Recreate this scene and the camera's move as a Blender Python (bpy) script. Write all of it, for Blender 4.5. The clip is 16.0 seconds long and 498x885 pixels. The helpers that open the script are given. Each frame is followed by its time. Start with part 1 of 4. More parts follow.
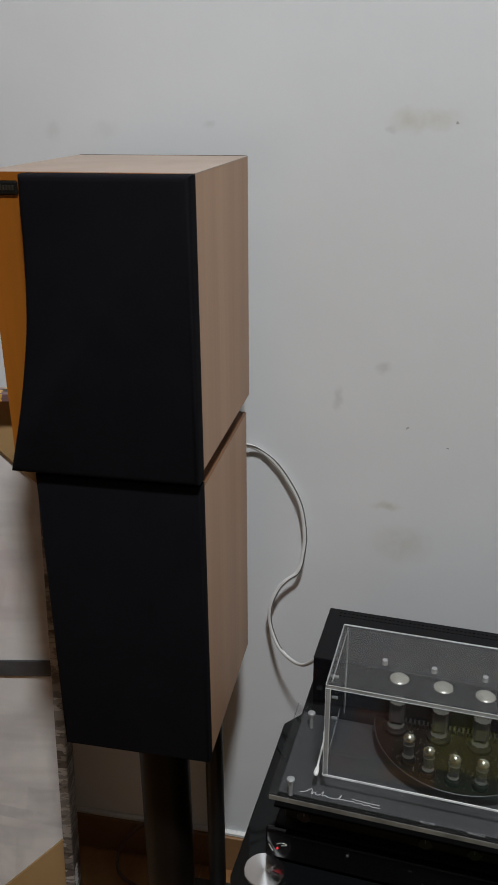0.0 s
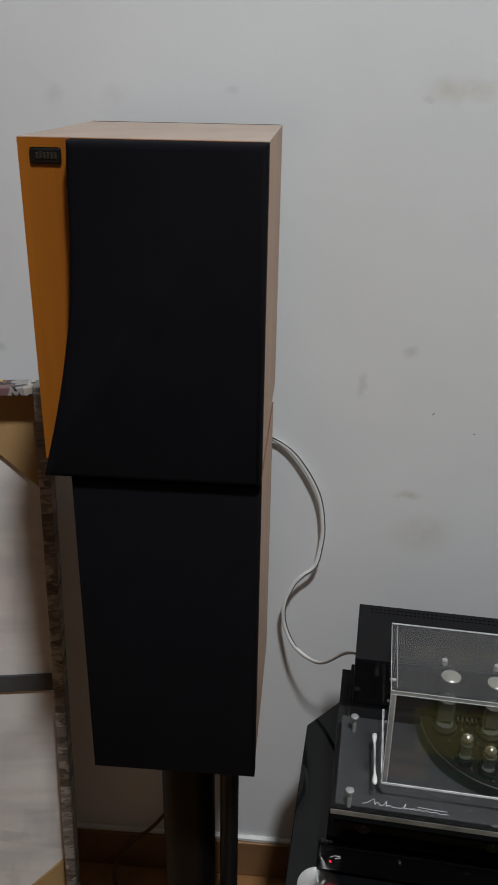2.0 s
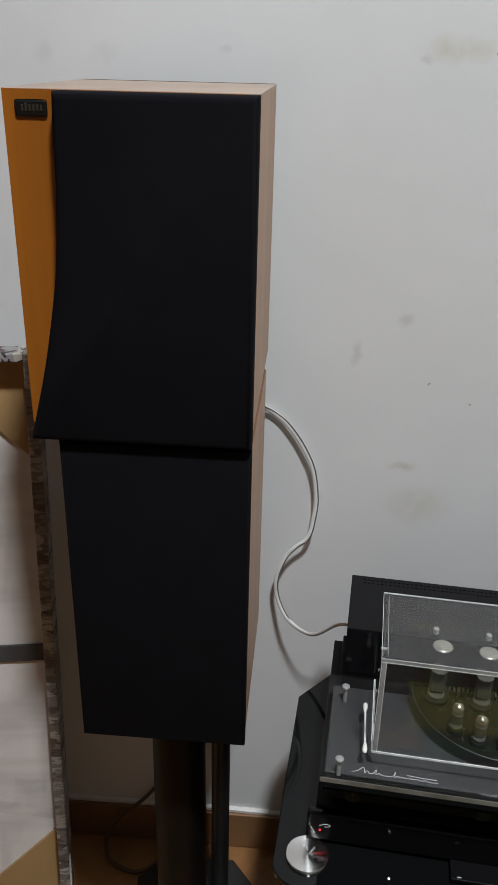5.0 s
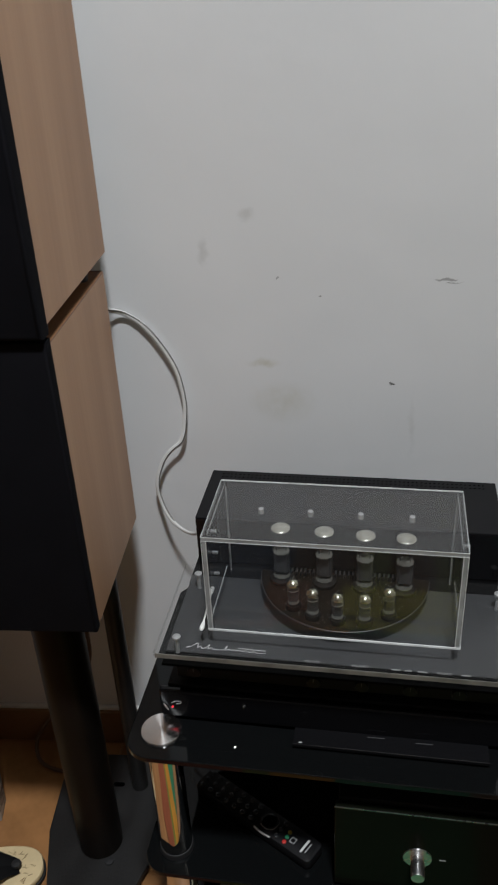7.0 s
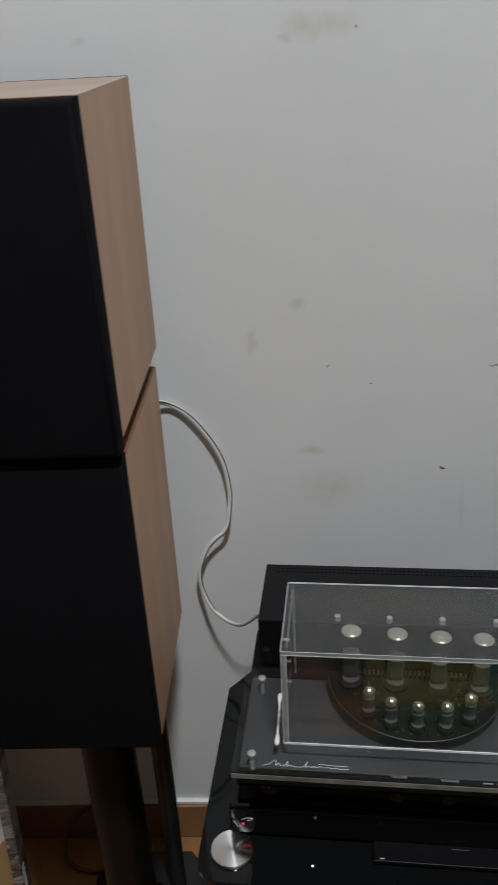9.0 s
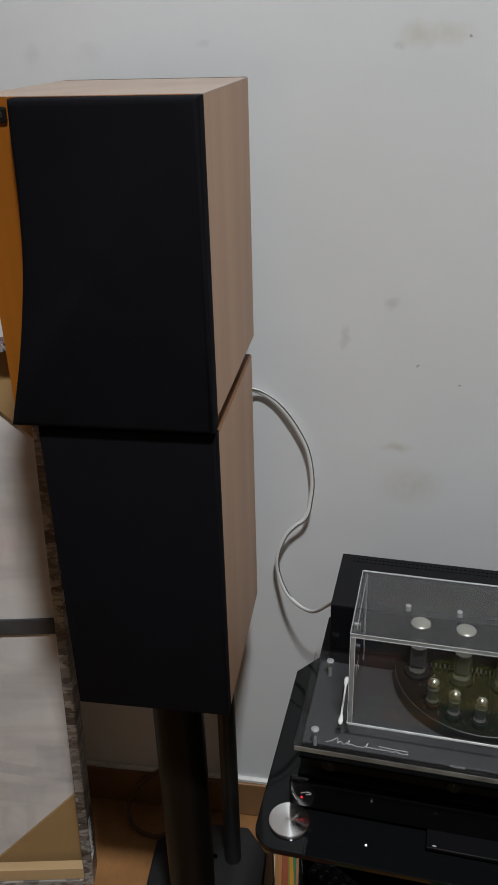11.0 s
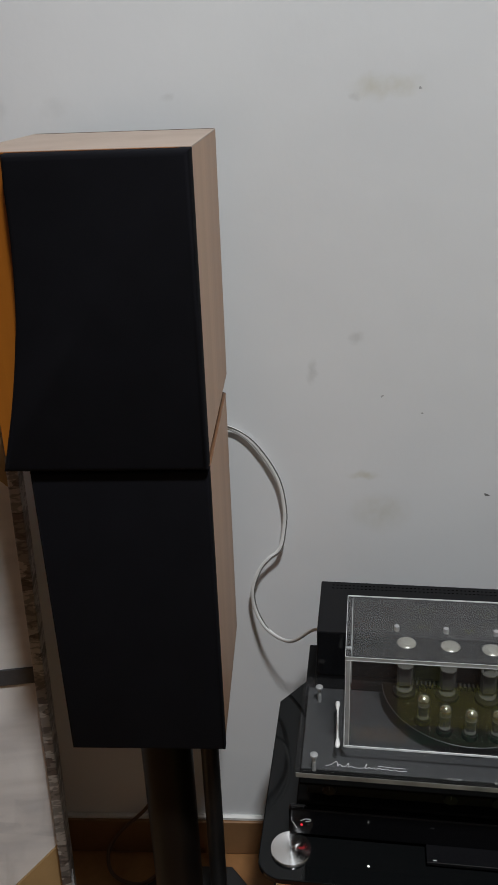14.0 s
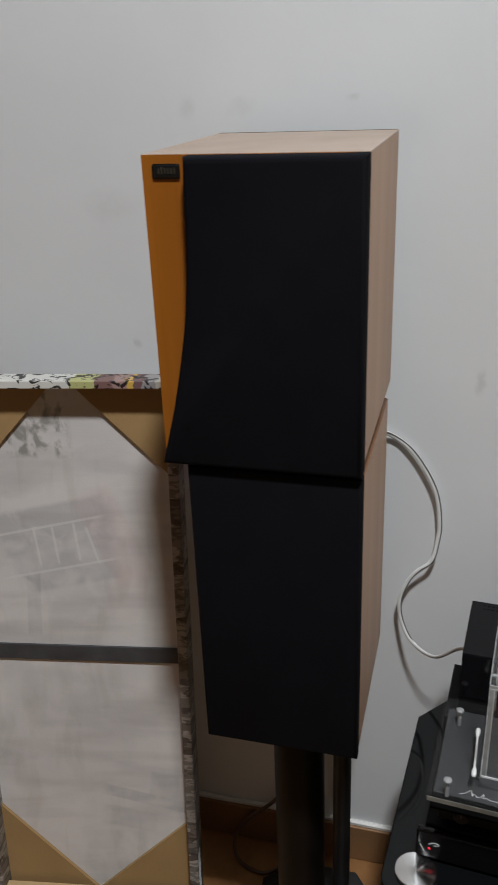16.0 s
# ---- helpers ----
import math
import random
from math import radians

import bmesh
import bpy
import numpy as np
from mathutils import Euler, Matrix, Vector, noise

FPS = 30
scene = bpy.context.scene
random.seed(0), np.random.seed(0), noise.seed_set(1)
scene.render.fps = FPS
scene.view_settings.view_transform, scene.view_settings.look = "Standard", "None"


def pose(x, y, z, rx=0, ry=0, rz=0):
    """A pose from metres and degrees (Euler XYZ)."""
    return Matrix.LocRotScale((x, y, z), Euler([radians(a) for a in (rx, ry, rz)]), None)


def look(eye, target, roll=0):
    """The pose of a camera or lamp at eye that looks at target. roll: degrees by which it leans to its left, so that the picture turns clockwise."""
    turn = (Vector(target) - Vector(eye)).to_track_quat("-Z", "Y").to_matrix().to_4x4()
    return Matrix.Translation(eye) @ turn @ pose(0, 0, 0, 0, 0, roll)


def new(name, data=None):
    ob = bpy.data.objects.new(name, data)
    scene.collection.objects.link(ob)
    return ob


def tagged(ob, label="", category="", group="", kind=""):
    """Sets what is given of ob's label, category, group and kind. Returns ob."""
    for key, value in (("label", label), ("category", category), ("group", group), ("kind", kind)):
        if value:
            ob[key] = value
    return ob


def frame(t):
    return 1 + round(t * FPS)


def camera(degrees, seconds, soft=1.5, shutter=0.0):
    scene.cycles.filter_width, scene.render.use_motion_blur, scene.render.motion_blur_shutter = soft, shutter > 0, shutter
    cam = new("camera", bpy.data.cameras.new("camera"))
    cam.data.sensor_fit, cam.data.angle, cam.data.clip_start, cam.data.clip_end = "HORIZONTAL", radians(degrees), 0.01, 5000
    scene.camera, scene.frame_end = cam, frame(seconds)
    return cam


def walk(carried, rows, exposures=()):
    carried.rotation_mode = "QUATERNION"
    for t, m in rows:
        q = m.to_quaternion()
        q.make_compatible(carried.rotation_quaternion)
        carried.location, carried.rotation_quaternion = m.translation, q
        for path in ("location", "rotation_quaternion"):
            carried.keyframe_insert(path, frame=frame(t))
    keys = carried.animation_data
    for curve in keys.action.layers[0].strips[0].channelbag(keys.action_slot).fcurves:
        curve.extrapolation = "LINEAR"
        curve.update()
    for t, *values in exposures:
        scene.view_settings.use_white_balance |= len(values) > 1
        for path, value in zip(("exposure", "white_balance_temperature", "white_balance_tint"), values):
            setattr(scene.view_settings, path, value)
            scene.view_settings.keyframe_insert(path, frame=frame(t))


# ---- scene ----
cam = camera(33.6, 16.0, 1.5, 0.25)
PATH = [
    (0, (-0.0008, 0.0014, 1.3648), (-0.3639, 1.8089, 0.5948), -0.37),
    (0.5, (-0.0622, 0.0198, 1.3662), (-0.4173, 1.8284, 0.5901), -0.19),
    (1, (-0.1617, 0.0514, 1.3598), (-0.3651, 1.8794, 0.5835), 1.41),
    (1.5, (-0.1921, 0.0538, 1.3524), (-0.3193, 1.8883, 0.5625), 1.71),
    (2, (-0.1705, 0.0504, 1.3511), (-0.3046, 1.8749, 0.5349), 0.93),
    (2.5, (-0.0730, 0.0384, 1.3404), (-0.2659, 1.8518, 0.5245), 0.24),
    (3, (0.0097, 0.0314, 1.3414), (-0.2847, 1.8283, 0.5134), -0.36),
    (3.2, (0.0239, 0.0288, 1.3474), (-0.3657, 1.8067, 0.5208), -0.81),
    (5.3, (-0.1729, 0.0571, 1.3286), (-0.2495, 1.8560, 0.4746), 1.15),
    (5.5, (-0.1591, 0.0574, 1.3342), (-0.2104, 1.8571, 0.4773), 0.78),
    (6, (-0.0906, 0.0592, 1.3351), (-0.1232, 1.8613, 0.4710), 0.02),
    (6.5, (0.0175, 0.0411, 1.3108), (-0.0514, 1.8223, 0.4222), -1.54),
    (7, (0.0704, 0.0251, 1.2850), (-0.1119, 1.7609, 0.3080), -3.00),
    (7.5, (0.0700, 0.0322, 1.2760), (-0.2309, 1.7188, 0.2450), -3.30),
    (8, (0.0640, 0.0327, 1.2900), (-0.2431, 1.7048, 0.2370), -2.80),
    (8.5, (0.0612, 0.0590, 1.3290), (-0.0975, 1.7767, 0.3170), -2.10),
    (9, (-0.0517, 0.0834, 1.3433), (-0.1444, 1.8622, 0.4393), -3.10),
    (9.5, (-0.1343, 0.0802, 1.3171), (-0.2073, 1.8571, 0.4043), -3.13),
    (9.7, (-0.1398, 0.0698, 1.3107), (-0.1978, 1.8374, 0.3957), -3.23),
    (11.8, (-0.0117, 0.0281, 1.3650), (-0.4194, 1.8041, 0.5410), -0.50),
    (12, (-0.0449, 0.0247, 1.3440), (-0.3982, 1.8293, 0.5560), -0.26),
    (12.5, (-0.1726, 0.0229, 1.3429), (-0.2942, 1.8599, 0.5551), 0.10),
    (13, (-0.2141, 0.0224, 1.3483), (-0.2363, 1.8522, 0.5366), -1.20),
    (13.5, (-0.2002, 0.0182, 1.3439), (-0.2070, 1.8455, 0.5248), -1.18),
    (14, (-0.1186, 0.0022, 1.3577), (-0.2336, 1.8276, 0.5401), -2.08),
    (14.5, (-0.0489, 0.0027, 1.3590), (-0.4317, 1.7889, 0.5393), -3.96),
    (15, (-0.0188, 0.0057, 1.3585), (-0.5433, 1.7573, 0.5390), -4.50),
    (15.5, (-0.0280, 0.0063, 1.3565), (-0.5560, 1.7516, 0.5380), -3.51),
    (16, (-0.1139, 0.0152, 1.3705), (-0.6122, 1.7632, 0.5473), -2.42),
]
EXPOSURES = [(0, -0.6), (1, -0.6), (2, -0.67), (3.2, -0.57), (5.3, -0.33), (6, -0.33), (6.5, -0.38), (7, -0.46), (7.5, -0.1), (8, -0.01), (8.5, -0.12), (9, -0.65), (9.7, -0.55), (12, -0.58), (13.5, -0.58), (14.5, -0.56), (15, -0.43), (16, -0.41)]
walk(cam, [(t, look(eye, target, roll)) for t, eye, target, roll in PATH], EXPOSURES)

# ---- light ----
world = bpy.data.worlds.new("room_dark")
world.use_nodes = True
world.node_tree.nodes["Background"].inputs[0].default_value = (0.75, 0.85, 1.0, 1)
world.node_tree.nodes["Background"].inputs[1].default_value = 0.05
scene.world = world

LAMP_X, LAMP_Y, LAMP_Z, LAMP_W = 0.25, -0.31, 3.70, 127.0
lamp_data = bpy.data.lights.new("ceiling_lamp_light", "AREA")
lamp_data.shape, lamp_data.size, lamp_data.energy = "DISK", 0.26, LAMP_W
lamp_data.color = (0.93, 0.968, 1.0)
lamp = new("ceiling_lamp_light", lamp_data)
lamp.matrix_world = look((LAMP_X, LAMP_Y, LAMP_Z - 0.075), (LAMP_X, LAMP_Y, 0))

# ---- materials ----
def nodes_of(m):
    m.use_nodes = True
    return m.node_tree.nodes, m.node_tree.links


def basic(name, color, rough=0.5, metal=0.0, vary=0.1, scale=8.0, stretch=(1, 1, 1), bump=0.05, fine=120.0, spec=0.5, each=0.0, coat=0.0):
    """Base colour with two scales of variation, uneven gloss and a fine relief."""
    m = bpy.data.materials.new(name)
    n, l = nodes_of(m)
    b = n["Principled BSDF"]
    tc = n.new("ShaderNodeTexCoord")
    mp = n.new("ShaderNodeMapping")
    mp.inputs["Scale"].default_value = stretch
    l.new(tc.outputs["Object"], mp.inputs[0])
    n1 = n.new("ShaderNodeTexNoise")
    n1.inputs["Scale"].default_value, n1.inputs["Detail"].default_value = scale, 5
    n2 = n.new("ShaderNodeTexNoise")
    n2.inputs["Scale"].default_value, n2.inputs["Detail"].default_value = fine, 3
    l.new(mp.outputs[0], n1.inputs[0]), l.new(mp.outputs[0], n2.inputs[0])
    mix = n.new("ShaderNodeMix")
    mix.data_type = "RGBA"
    mix.inputs[6].default_value = (*[c * (1 - vary) for c in color], 1)
    mix.inputs[7].default_value = (*[min(1, c * (1 + vary)) for c in color], 1)
    add = n.new("ShaderNodeMath")
    add.operation = "MULTIPLY_ADD"
    add.inputs[1].default_value = 0.35
    half = n.new("ShaderNodeMath")
    half.operation = "MULTIPLY_ADD"
    half.inputs[1].default_value, half.inputs[2].default_value = 1.6, -0.45
    l.new(n1.outputs[0], half.inputs[0])
    l.new(n2.outputs[0], add.inputs[0]), l.new(half.outputs[0], add.inputs[2])
    l.new(add.outputs[0], mix.inputs[0])
    last = mix.outputs[2]
    if each:
        oi = n.new("ShaderNodeObjectInfo")
        hsv = n.new("ShaderNodeHueSaturation")
        mr = n.new("ShaderNodeMapRange")
        mr.inputs[3].default_value, mr.inputs[4].default_value = 1 - each, 1 + each
        l.new(oi.outputs["Random"], mr.inputs[0]), l.new(mr.outputs[0], hsv.inputs["Value"])
        l.new(last, hsv.inputs["Color"])
        last = hsv.outputs[0]
    l.new(last, b.inputs["Base Color"])
    rr = n.new("ShaderNodeMapRange")
    rr.inputs[3].default_value, rr.inputs[4].default_value = max(0.01, rough * 0.8), min(1, rough * 1.2)
    l.new(n1.outputs[0], rr.inputs[0]), l.new(rr.outputs[0], b.inputs["Roughness"])
    b.inputs["Metallic"].default_value = metal
    b.inputs["Specular IOR Level"].default_value = spec
    b.inputs["Coat Weight"].default_value = coat
    if bump:
        bp = n.new("ShaderNodeBump")
        bp.inputs["Strength"].default_value, bp.inputs["Distance"].default_value = bump, 0.002
        l.new(n2.outputs[0], bp.inputs["Height"]), l.new(bp.outputs[0], b.inputs["Normal"])
    return m


def veneer(name, dark, light, rough=0.42):
    """Upright wood grain: long streaks with fine pores."""
    m = bpy.data.materials.new(name)
    n, l = nodes_of(m)
    b = n["Principled BSDF"]
    tc = n.new("ShaderNodeTexCoord")
    outs = []
    for sc, st, det in ((4.0, (3, 3, 0.22), 3), (55.0, (3, 3, 0.06), 4), (3.0, (1, 1, 1), 2)):
        mp = n.new("ShaderNodeMapping")
        mp.inputs["Scale"].default_value = st
        l.new(tc.outputs["Object"], mp.inputs[0])
        t = n.new("ShaderNodeTexNoise")
        t.inputs["Scale"].default_value, t.inputs["Detail"].default_value = sc, det
        t.inputs["Distortion"].default_value = 0.4
        l.new(mp.outputs[0], t.inputs[0])
        outs.append(t.outputs[0])
    a = n.new("ShaderNodeMath")
    a.operation = "MULTIPLY_ADD"
    a.inputs[1].default_value = 0.28
    l.new(outs[1], a.inputs[0]), l.new(outs[0], a.inputs[2])
    ramp = n.new("ShaderNodeValToRGB")
    ramp.color_ramp.elements[0].position, ramp.color_ramp.elements[1].position = 0.42, 0.86
    ramp.color_ramp.elements[0].color, ramp.color_ramp.elements[1].color = (*dark, 1), (*light, 1)
    l.new(a.outputs[0], ramp.inputs[0])
    l.new(ramp.outputs[0], b.inputs["Base Color"])
    b.inputs["Roughness"].default_value = rough
    bp = n.new("ShaderNodeBump")
    bp.inputs["Strength"].default_value, bp.inputs["Distance"].default_value = 0.06, 0.001
    l.new(outs[1], bp.inputs["Height"]), l.new(bp.outputs[0], b.inputs["Normal"])
    return m


def clear(name, tint=(1, 1, 1), rough=0.02, gloss=0.045, haze=0.0):
    """Thin clear plastic or glass: straight view through, gloss that rises at a slant, a pale haze that stands in for
    reflected room light.
    """
    m = bpy.data.materials.new(name)
    n, l = nodes_of(m)
    out = n["Material Output"]
    n.remove(n["Principled BSDF"])
    see = n.new("ShaderNodeBsdfTransparent")
    see.inputs[0].default_value = (*tint, 1)
    veil = n.new("ShaderNodeBsdfDiffuse")
    veil.inputs[0].default_value = (0.8, 0.8, 0.8, 1)
    m1 = n.new("ShaderNodeMixShader")
    t = n.new("ShaderNodeTexNoise")
    t.inputs["Scale"].default_value, t.inputs["Detail"].default_value = 14, 4
    mr = n.new("ShaderNodeMapRange")
    mr.inputs[3].default_value, mr.inputs[4].default_value = haze * 0.5, haze * 1.5
    l.new(t.outputs[0], mr.inputs[0]), l.new(mr.outputs[0], m1.inputs[0])
    l.new(see.outputs[0], m1.inputs[1]), l.new(veil.outputs[0], m1.inputs[2])
    shine = n.new("ShaderNodeBsdfGlossy")
    shine.inputs["Roughness"].default_value = rough
    lw = n.new("ShaderNodeLayerWeight")
    pw = n.new("ShaderNodeMath")
    pw.operation = "POWER"
    pw.inputs[1].default_value = 5.0
    sc = n.new("ShaderNodeMath")
    sc.operation = "MULTIPLY_ADD"
    sc.inputs[1].default_value, sc.inputs[2].default_value = 0.85, gloss
    l.new(lw.outputs["Facing"], pw.inputs[0]), l.new(pw.outputs[0], sc.inputs[0])
    m2 = n.new("ShaderNodeMixShader")
    l.new(sc.outputs[0], m2.inputs[0]), l.new(m1.outputs[0], m2.inputs[1]), l.new(shine.outputs[0], m2.inputs[2])
    l.new(m2.outputs[0], out.inputs["Surface"])
    return m


def glowing(name, color, strength):
    m = bpy.data.materials.new(name)
    n, l = nodes_of(m)
    b = n["Principled BSDF"]
    b.inputs["Base Color"].default_value = (*color, 1)
    b.inputs["Emission Color"].default_value = (*color, 1)
    b.inputs["Emission Strength"].default_value = strength
    return m


def wall_paint(name, marks):
    """Old white emulsion paint: soft patches, roller relief, and smudges, stains and chips that have a shape of their own.
    A mark: x, z, half width, half height, strength, kind ('stain', 'dirt' or 'chip')."""
    m = bpy.data.materials.new(name)
    n, l = nodes_of(m)
    b = n["Principled BSDF"]
    g = n.new("ShaderNodeNewGeometry")
    big = n.new("ShaderNodeTexNoise")
    big.inputs["Scale"].default_value, big.inputs["Detail"].default_value = 2.2, 4
    fine = n.new("ShaderNodeTexNoise")
    fine.inputs["Scale"].default_value, fine.inputs["Detail"].default_value = 60, 5
    l.new(g.outputs["Position"], big.inputs[0]), l.new(g.outputs["Position"], fine.inputs[0])
    ramp = n.new("ShaderNodeValToRGB")
    ramp.color_ramp.elements[0].position, ramp.color_ramp.elements[1].position = 0.3, 0.7
    ramp.color_ramp.elements[0].color, ramp.color_ramp.elements[1].color = (0.70, 0.71, 0.72, 1), (0.76, 0.765, 0.77, 1)
    l.new(big.outputs[0], ramp.inputs[0])
    last = ramp.outputs[0]
    colors = {"stain": (0.52, 0.49, 0.38, 1), "dirt": (0.38, 0.37, 0.35, 1), "chip": (0.05, 0.045, 0.04, 1)}
    warp = n.new("ShaderNodeVectorMath")
    warp.operation = "MULTIPLY_ADD"
    warp.inputs[1].default_value = (0.022, 0.022, 0.022)
    wn = n.new("ShaderNodeTexNoise")
    wn.inputs["Scale"].default_value, wn.inputs["Detail"].default_value = 45, 4
    l.new(g.outputs["Position"], wn.inputs[0])
    l.new(wn.outputs["Color"], warp.inputs[0]), l.new(g.outputs["Position"], warp.inputs[2])
    for x, z, w, h, s, k in marks:
        mp = n.new("ShaderNodeMapping")
        mp.vector_type = "POINT"
        mp.inputs["Scale"].default_value = (1 / w, 0, 1 / h)
        off = 0.011
        mp.inputs["Location"].default_value = (-(x + off) / w, 0, -(z + off) / h)
        l.new(warp.outputs[0], mp.inputs[0])
        ln = n.new("ShaderNodeVectorMath")
        ln.operation = "LENGTH"
        l.new(mp.outputs[0], ln.inputs[0])
        mr = n.new("ShaderNodeMapRange")
        mr.interpolation_type = "SMOOTHSTEP"
        edge = 0.7 if k == "chip" else 0.15
        mr.inputs[1].default_value, mr.inputs[2].default_value = edge, 1.1
        mr.inputs[3].default_value, mr.inputs[4].default_value = s, 0
        l.new(ln.outputs["Value"], mr.inputs[0])
        mu = n.new("ShaderNodeMath")
        mu.operation = "MULTIPLY"
        l.new(mr.outputs[0], mu.inputs[0])
        if k == "chip":
            mu.inputs[1].default_value = 1
        else:
            l.new(fine.outputs[0], mu.inputs[1])
        mx = n.new("ShaderNodeMix")
        mx.data_type = "RGBA"
        mx.inputs[7].default_value = colors[k]
        l.new(mu.outputs[0], mx.inputs[0]), l.new(last, mx.inputs[6])
        last = mx.outputs[2]
    l.new(last, b.inputs["Base Color"])
    b.inputs["Roughness"].default_value = 0.55
    b.inputs["Specular IOR Level"].default_value = 0.35
    add = n.new("ShaderNodeMath")
    add.operation = "MULTIPLY_ADD"
    add.inputs[1].default_value = 0.25
    b2 = n.new("ShaderNodeTexNoise")
    b2.inputs["Scale"].default_value, b2.inputs["Detail"].default_value = 9, 4
    l.new(g.outputs["Position"], b2.inputs[0])
    l.new(fine.outputs[0], add.inputs[0]), l.new(b2.outputs[0], add.inputs[2])
    bp = n.new("ShaderNodeBump")
    bp.inputs["Strength"].default_value, bp.inputs["Distance"].default_value = 0.15, 0.006
    l.new(add.outputs[0], bp.inputs["Height"]), l.new(bp.outputs[0], b.inputs["Normal"])
    return m


def ramp_print(name, stops, scale, stretch=(1, 1, 1), rough=0.5, ink_value=0.25):
    """A busy print of several inks in ragged patches, with ink speckle."""
    m = bpy.data.materials.new(name)
    n, l = nodes_of(m)
    b = n["Principled BSDF"]
    tc = n.new("ShaderNodeTexCoord")
    mp = n.new("ShaderNodeMapping")
    mp.inputs["Scale"].default_value = stretch
    l.new(tc.outputs["Object"], mp.inputs[0])
    t = n.new("ShaderNodeTexNoise")
    t.inputs["Scale"].default_value, t.inputs["Detail"].default_value = scale * 2.5, 5
    l.new(mp.outputs[0], t.inputs[0])
    wv = n.new("ShaderNodeVectorMath")
    wv.operation = "MULTIPLY_ADD"
    wv.inputs[1].default_value = (0.6 / scale,) * 3
    l.new(t.outputs["Color"], wv.inputs[0]), l.new(mp.outputs[0], wv.inputs[2])
    v = n.new("ShaderNodeTexVoronoi")
    v.inputs["Scale"].default_value = scale
    l.new(wv.outputs[0], v.inputs[0])
    sep = n.new("ShaderNodeSeparateColor")
    l.new(v.outputs["Color"], sep.inputs[0])
    r = n.new("ShaderNodeValToRGB")
    r.color_ramp.interpolation = "CONSTANT"
    r.color_ramp.elements[0].position, r.color_ramp.elements[0].color = stops[0][0], (*stops[0][1], 1)
    r.color_ramp.elements[1].position, r.color_ramp.elements[1].color = stops[-1][0], (*stops[-1][1], 1)
    for p, c in stops[1:-1]:
        e = r.color_ramp.elements.new(p)
        e.color = (*c, 1)
    l.new(sep.outputs[0], r.inputs[0])
    ink = n.new("ShaderNodeTexNoise")
    ink.inputs["Scale"].default_value, ink.inputs["Detail"].default_value = scale * 3, 8
    l.new(mp.outputs[0], ink.inputs[0])
    cut = n.new("ShaderNodeMapRange")
    cut.inputs[1].default_value, cut.inputs[2].default_value = 0.50, 0.56
    cut.inputs[3].default_value, cut.inputs[4].default_value = 1.0, ink_value
    l.new(ink.outputs[0], cut.inputs[0])
    mx = n.new("ShaderNodeMix")
    mx.data_type, mx.blend_type = "RGBA", "MULTIPLY"
    mx.inputs[0].default_value = 1.0
    l.new(r.outputs[0], mx.inputs[6]), l.new(cut.outputs[0], mx.inputs[7])
    l.new(mx.outputs[2], b.inputs["Base Color"])
    b.inputs["Roughness"].default_value = rough
    return m


def top_print(name, stops, length):
    """Inks that follow one another along a picture's edge, torn at their borders, with black brush marks."""
    m = bpy.data.materials.new(name)
    n, l = nodes_of(m)
    b = n["Principled BSDF"]
    tc = n.new("ShaderNodeTexCoord")
    t = n.new("ShaderNodeTexNoise")
    t.inputs["Scale"].default_value, t.inputs["Detail"].default_value = 45, 5
    l.new(tc.outputs["Object"], t.inputs[0])
    sp = n.new("ShaderNodeSeparateXYZ")
    l.new(tc.outputs["Object"], sp.inputs[0])
    along = n.new("ShaderNodeMath")
    along.operation = "MULTIPLY_ADD"
    along.inputs[1].default_value, along.inputs[2].default_value = 1 / length, 0.96
    l.new(sp.outputs[0], along.inputs[0])
    torn = n.new("ShaderNodeMath")
    torn.operation = "MULTIPLY_ADD"
    torn.inputs[1].default_value = 0.09
    l.new(t.outputs[0], torn.inputs[0]), l.new(along.outputs[0], torn.inputs[2])
    r = n.new("ShaderNodeValToRGB")
    r.color_ramp.interpolation = "CONSTANT"
    r.color_ramp.elements[0].position, r.color_ramp.elements[0].color = stops[0][0], (*stops[0][1], 1)
    r.color_ramp.elements[1].position, r.color_ramp.elements[1].color = stops[-1][0], (*stops[-1][1], 1)
    for p, c in stops[1:-1]:
        r.color_ramp.elements.new(p).color = (*c, 1)
    l.new(torn.outputs[0], r.inputs[0])
    ink = n.new("ShaderNodeTexNoise")
    ink.inputs["Scale"].default_value, ink.inputs["Detail"].default_value, ink.inputs["Distortion"].default_value = 55, 3, 1.2
    l.new(tc.outputs["Object"], ink.inputs[0])
    cut = n.new("ShaderNodeMapRange")
    cut.inputs[1].default_value, cut.inputs[2].default_value = 0.54, 0.57
    cut.inputs[3].default_value, cut.inputs[4].default_value = 1.0, 0.06
    l.new(ink.outputs[0], cut.inputs[0])
    mx = n.new("ShaderNodeMix")
    mx.data_type, mx.blend_type = "RGBA", "MULTIPLY"
    mx.inputs[0].default_value = 1.0
    l.new(r.outputs[0], mx.inputs[6]), l.new(cut.outputs[0], mx.inputs[7])
    l.new(mx.outputs[2], b.inputs["Base Color"])
    b.inputs["Roughness"].default_value = 0.45
    return m


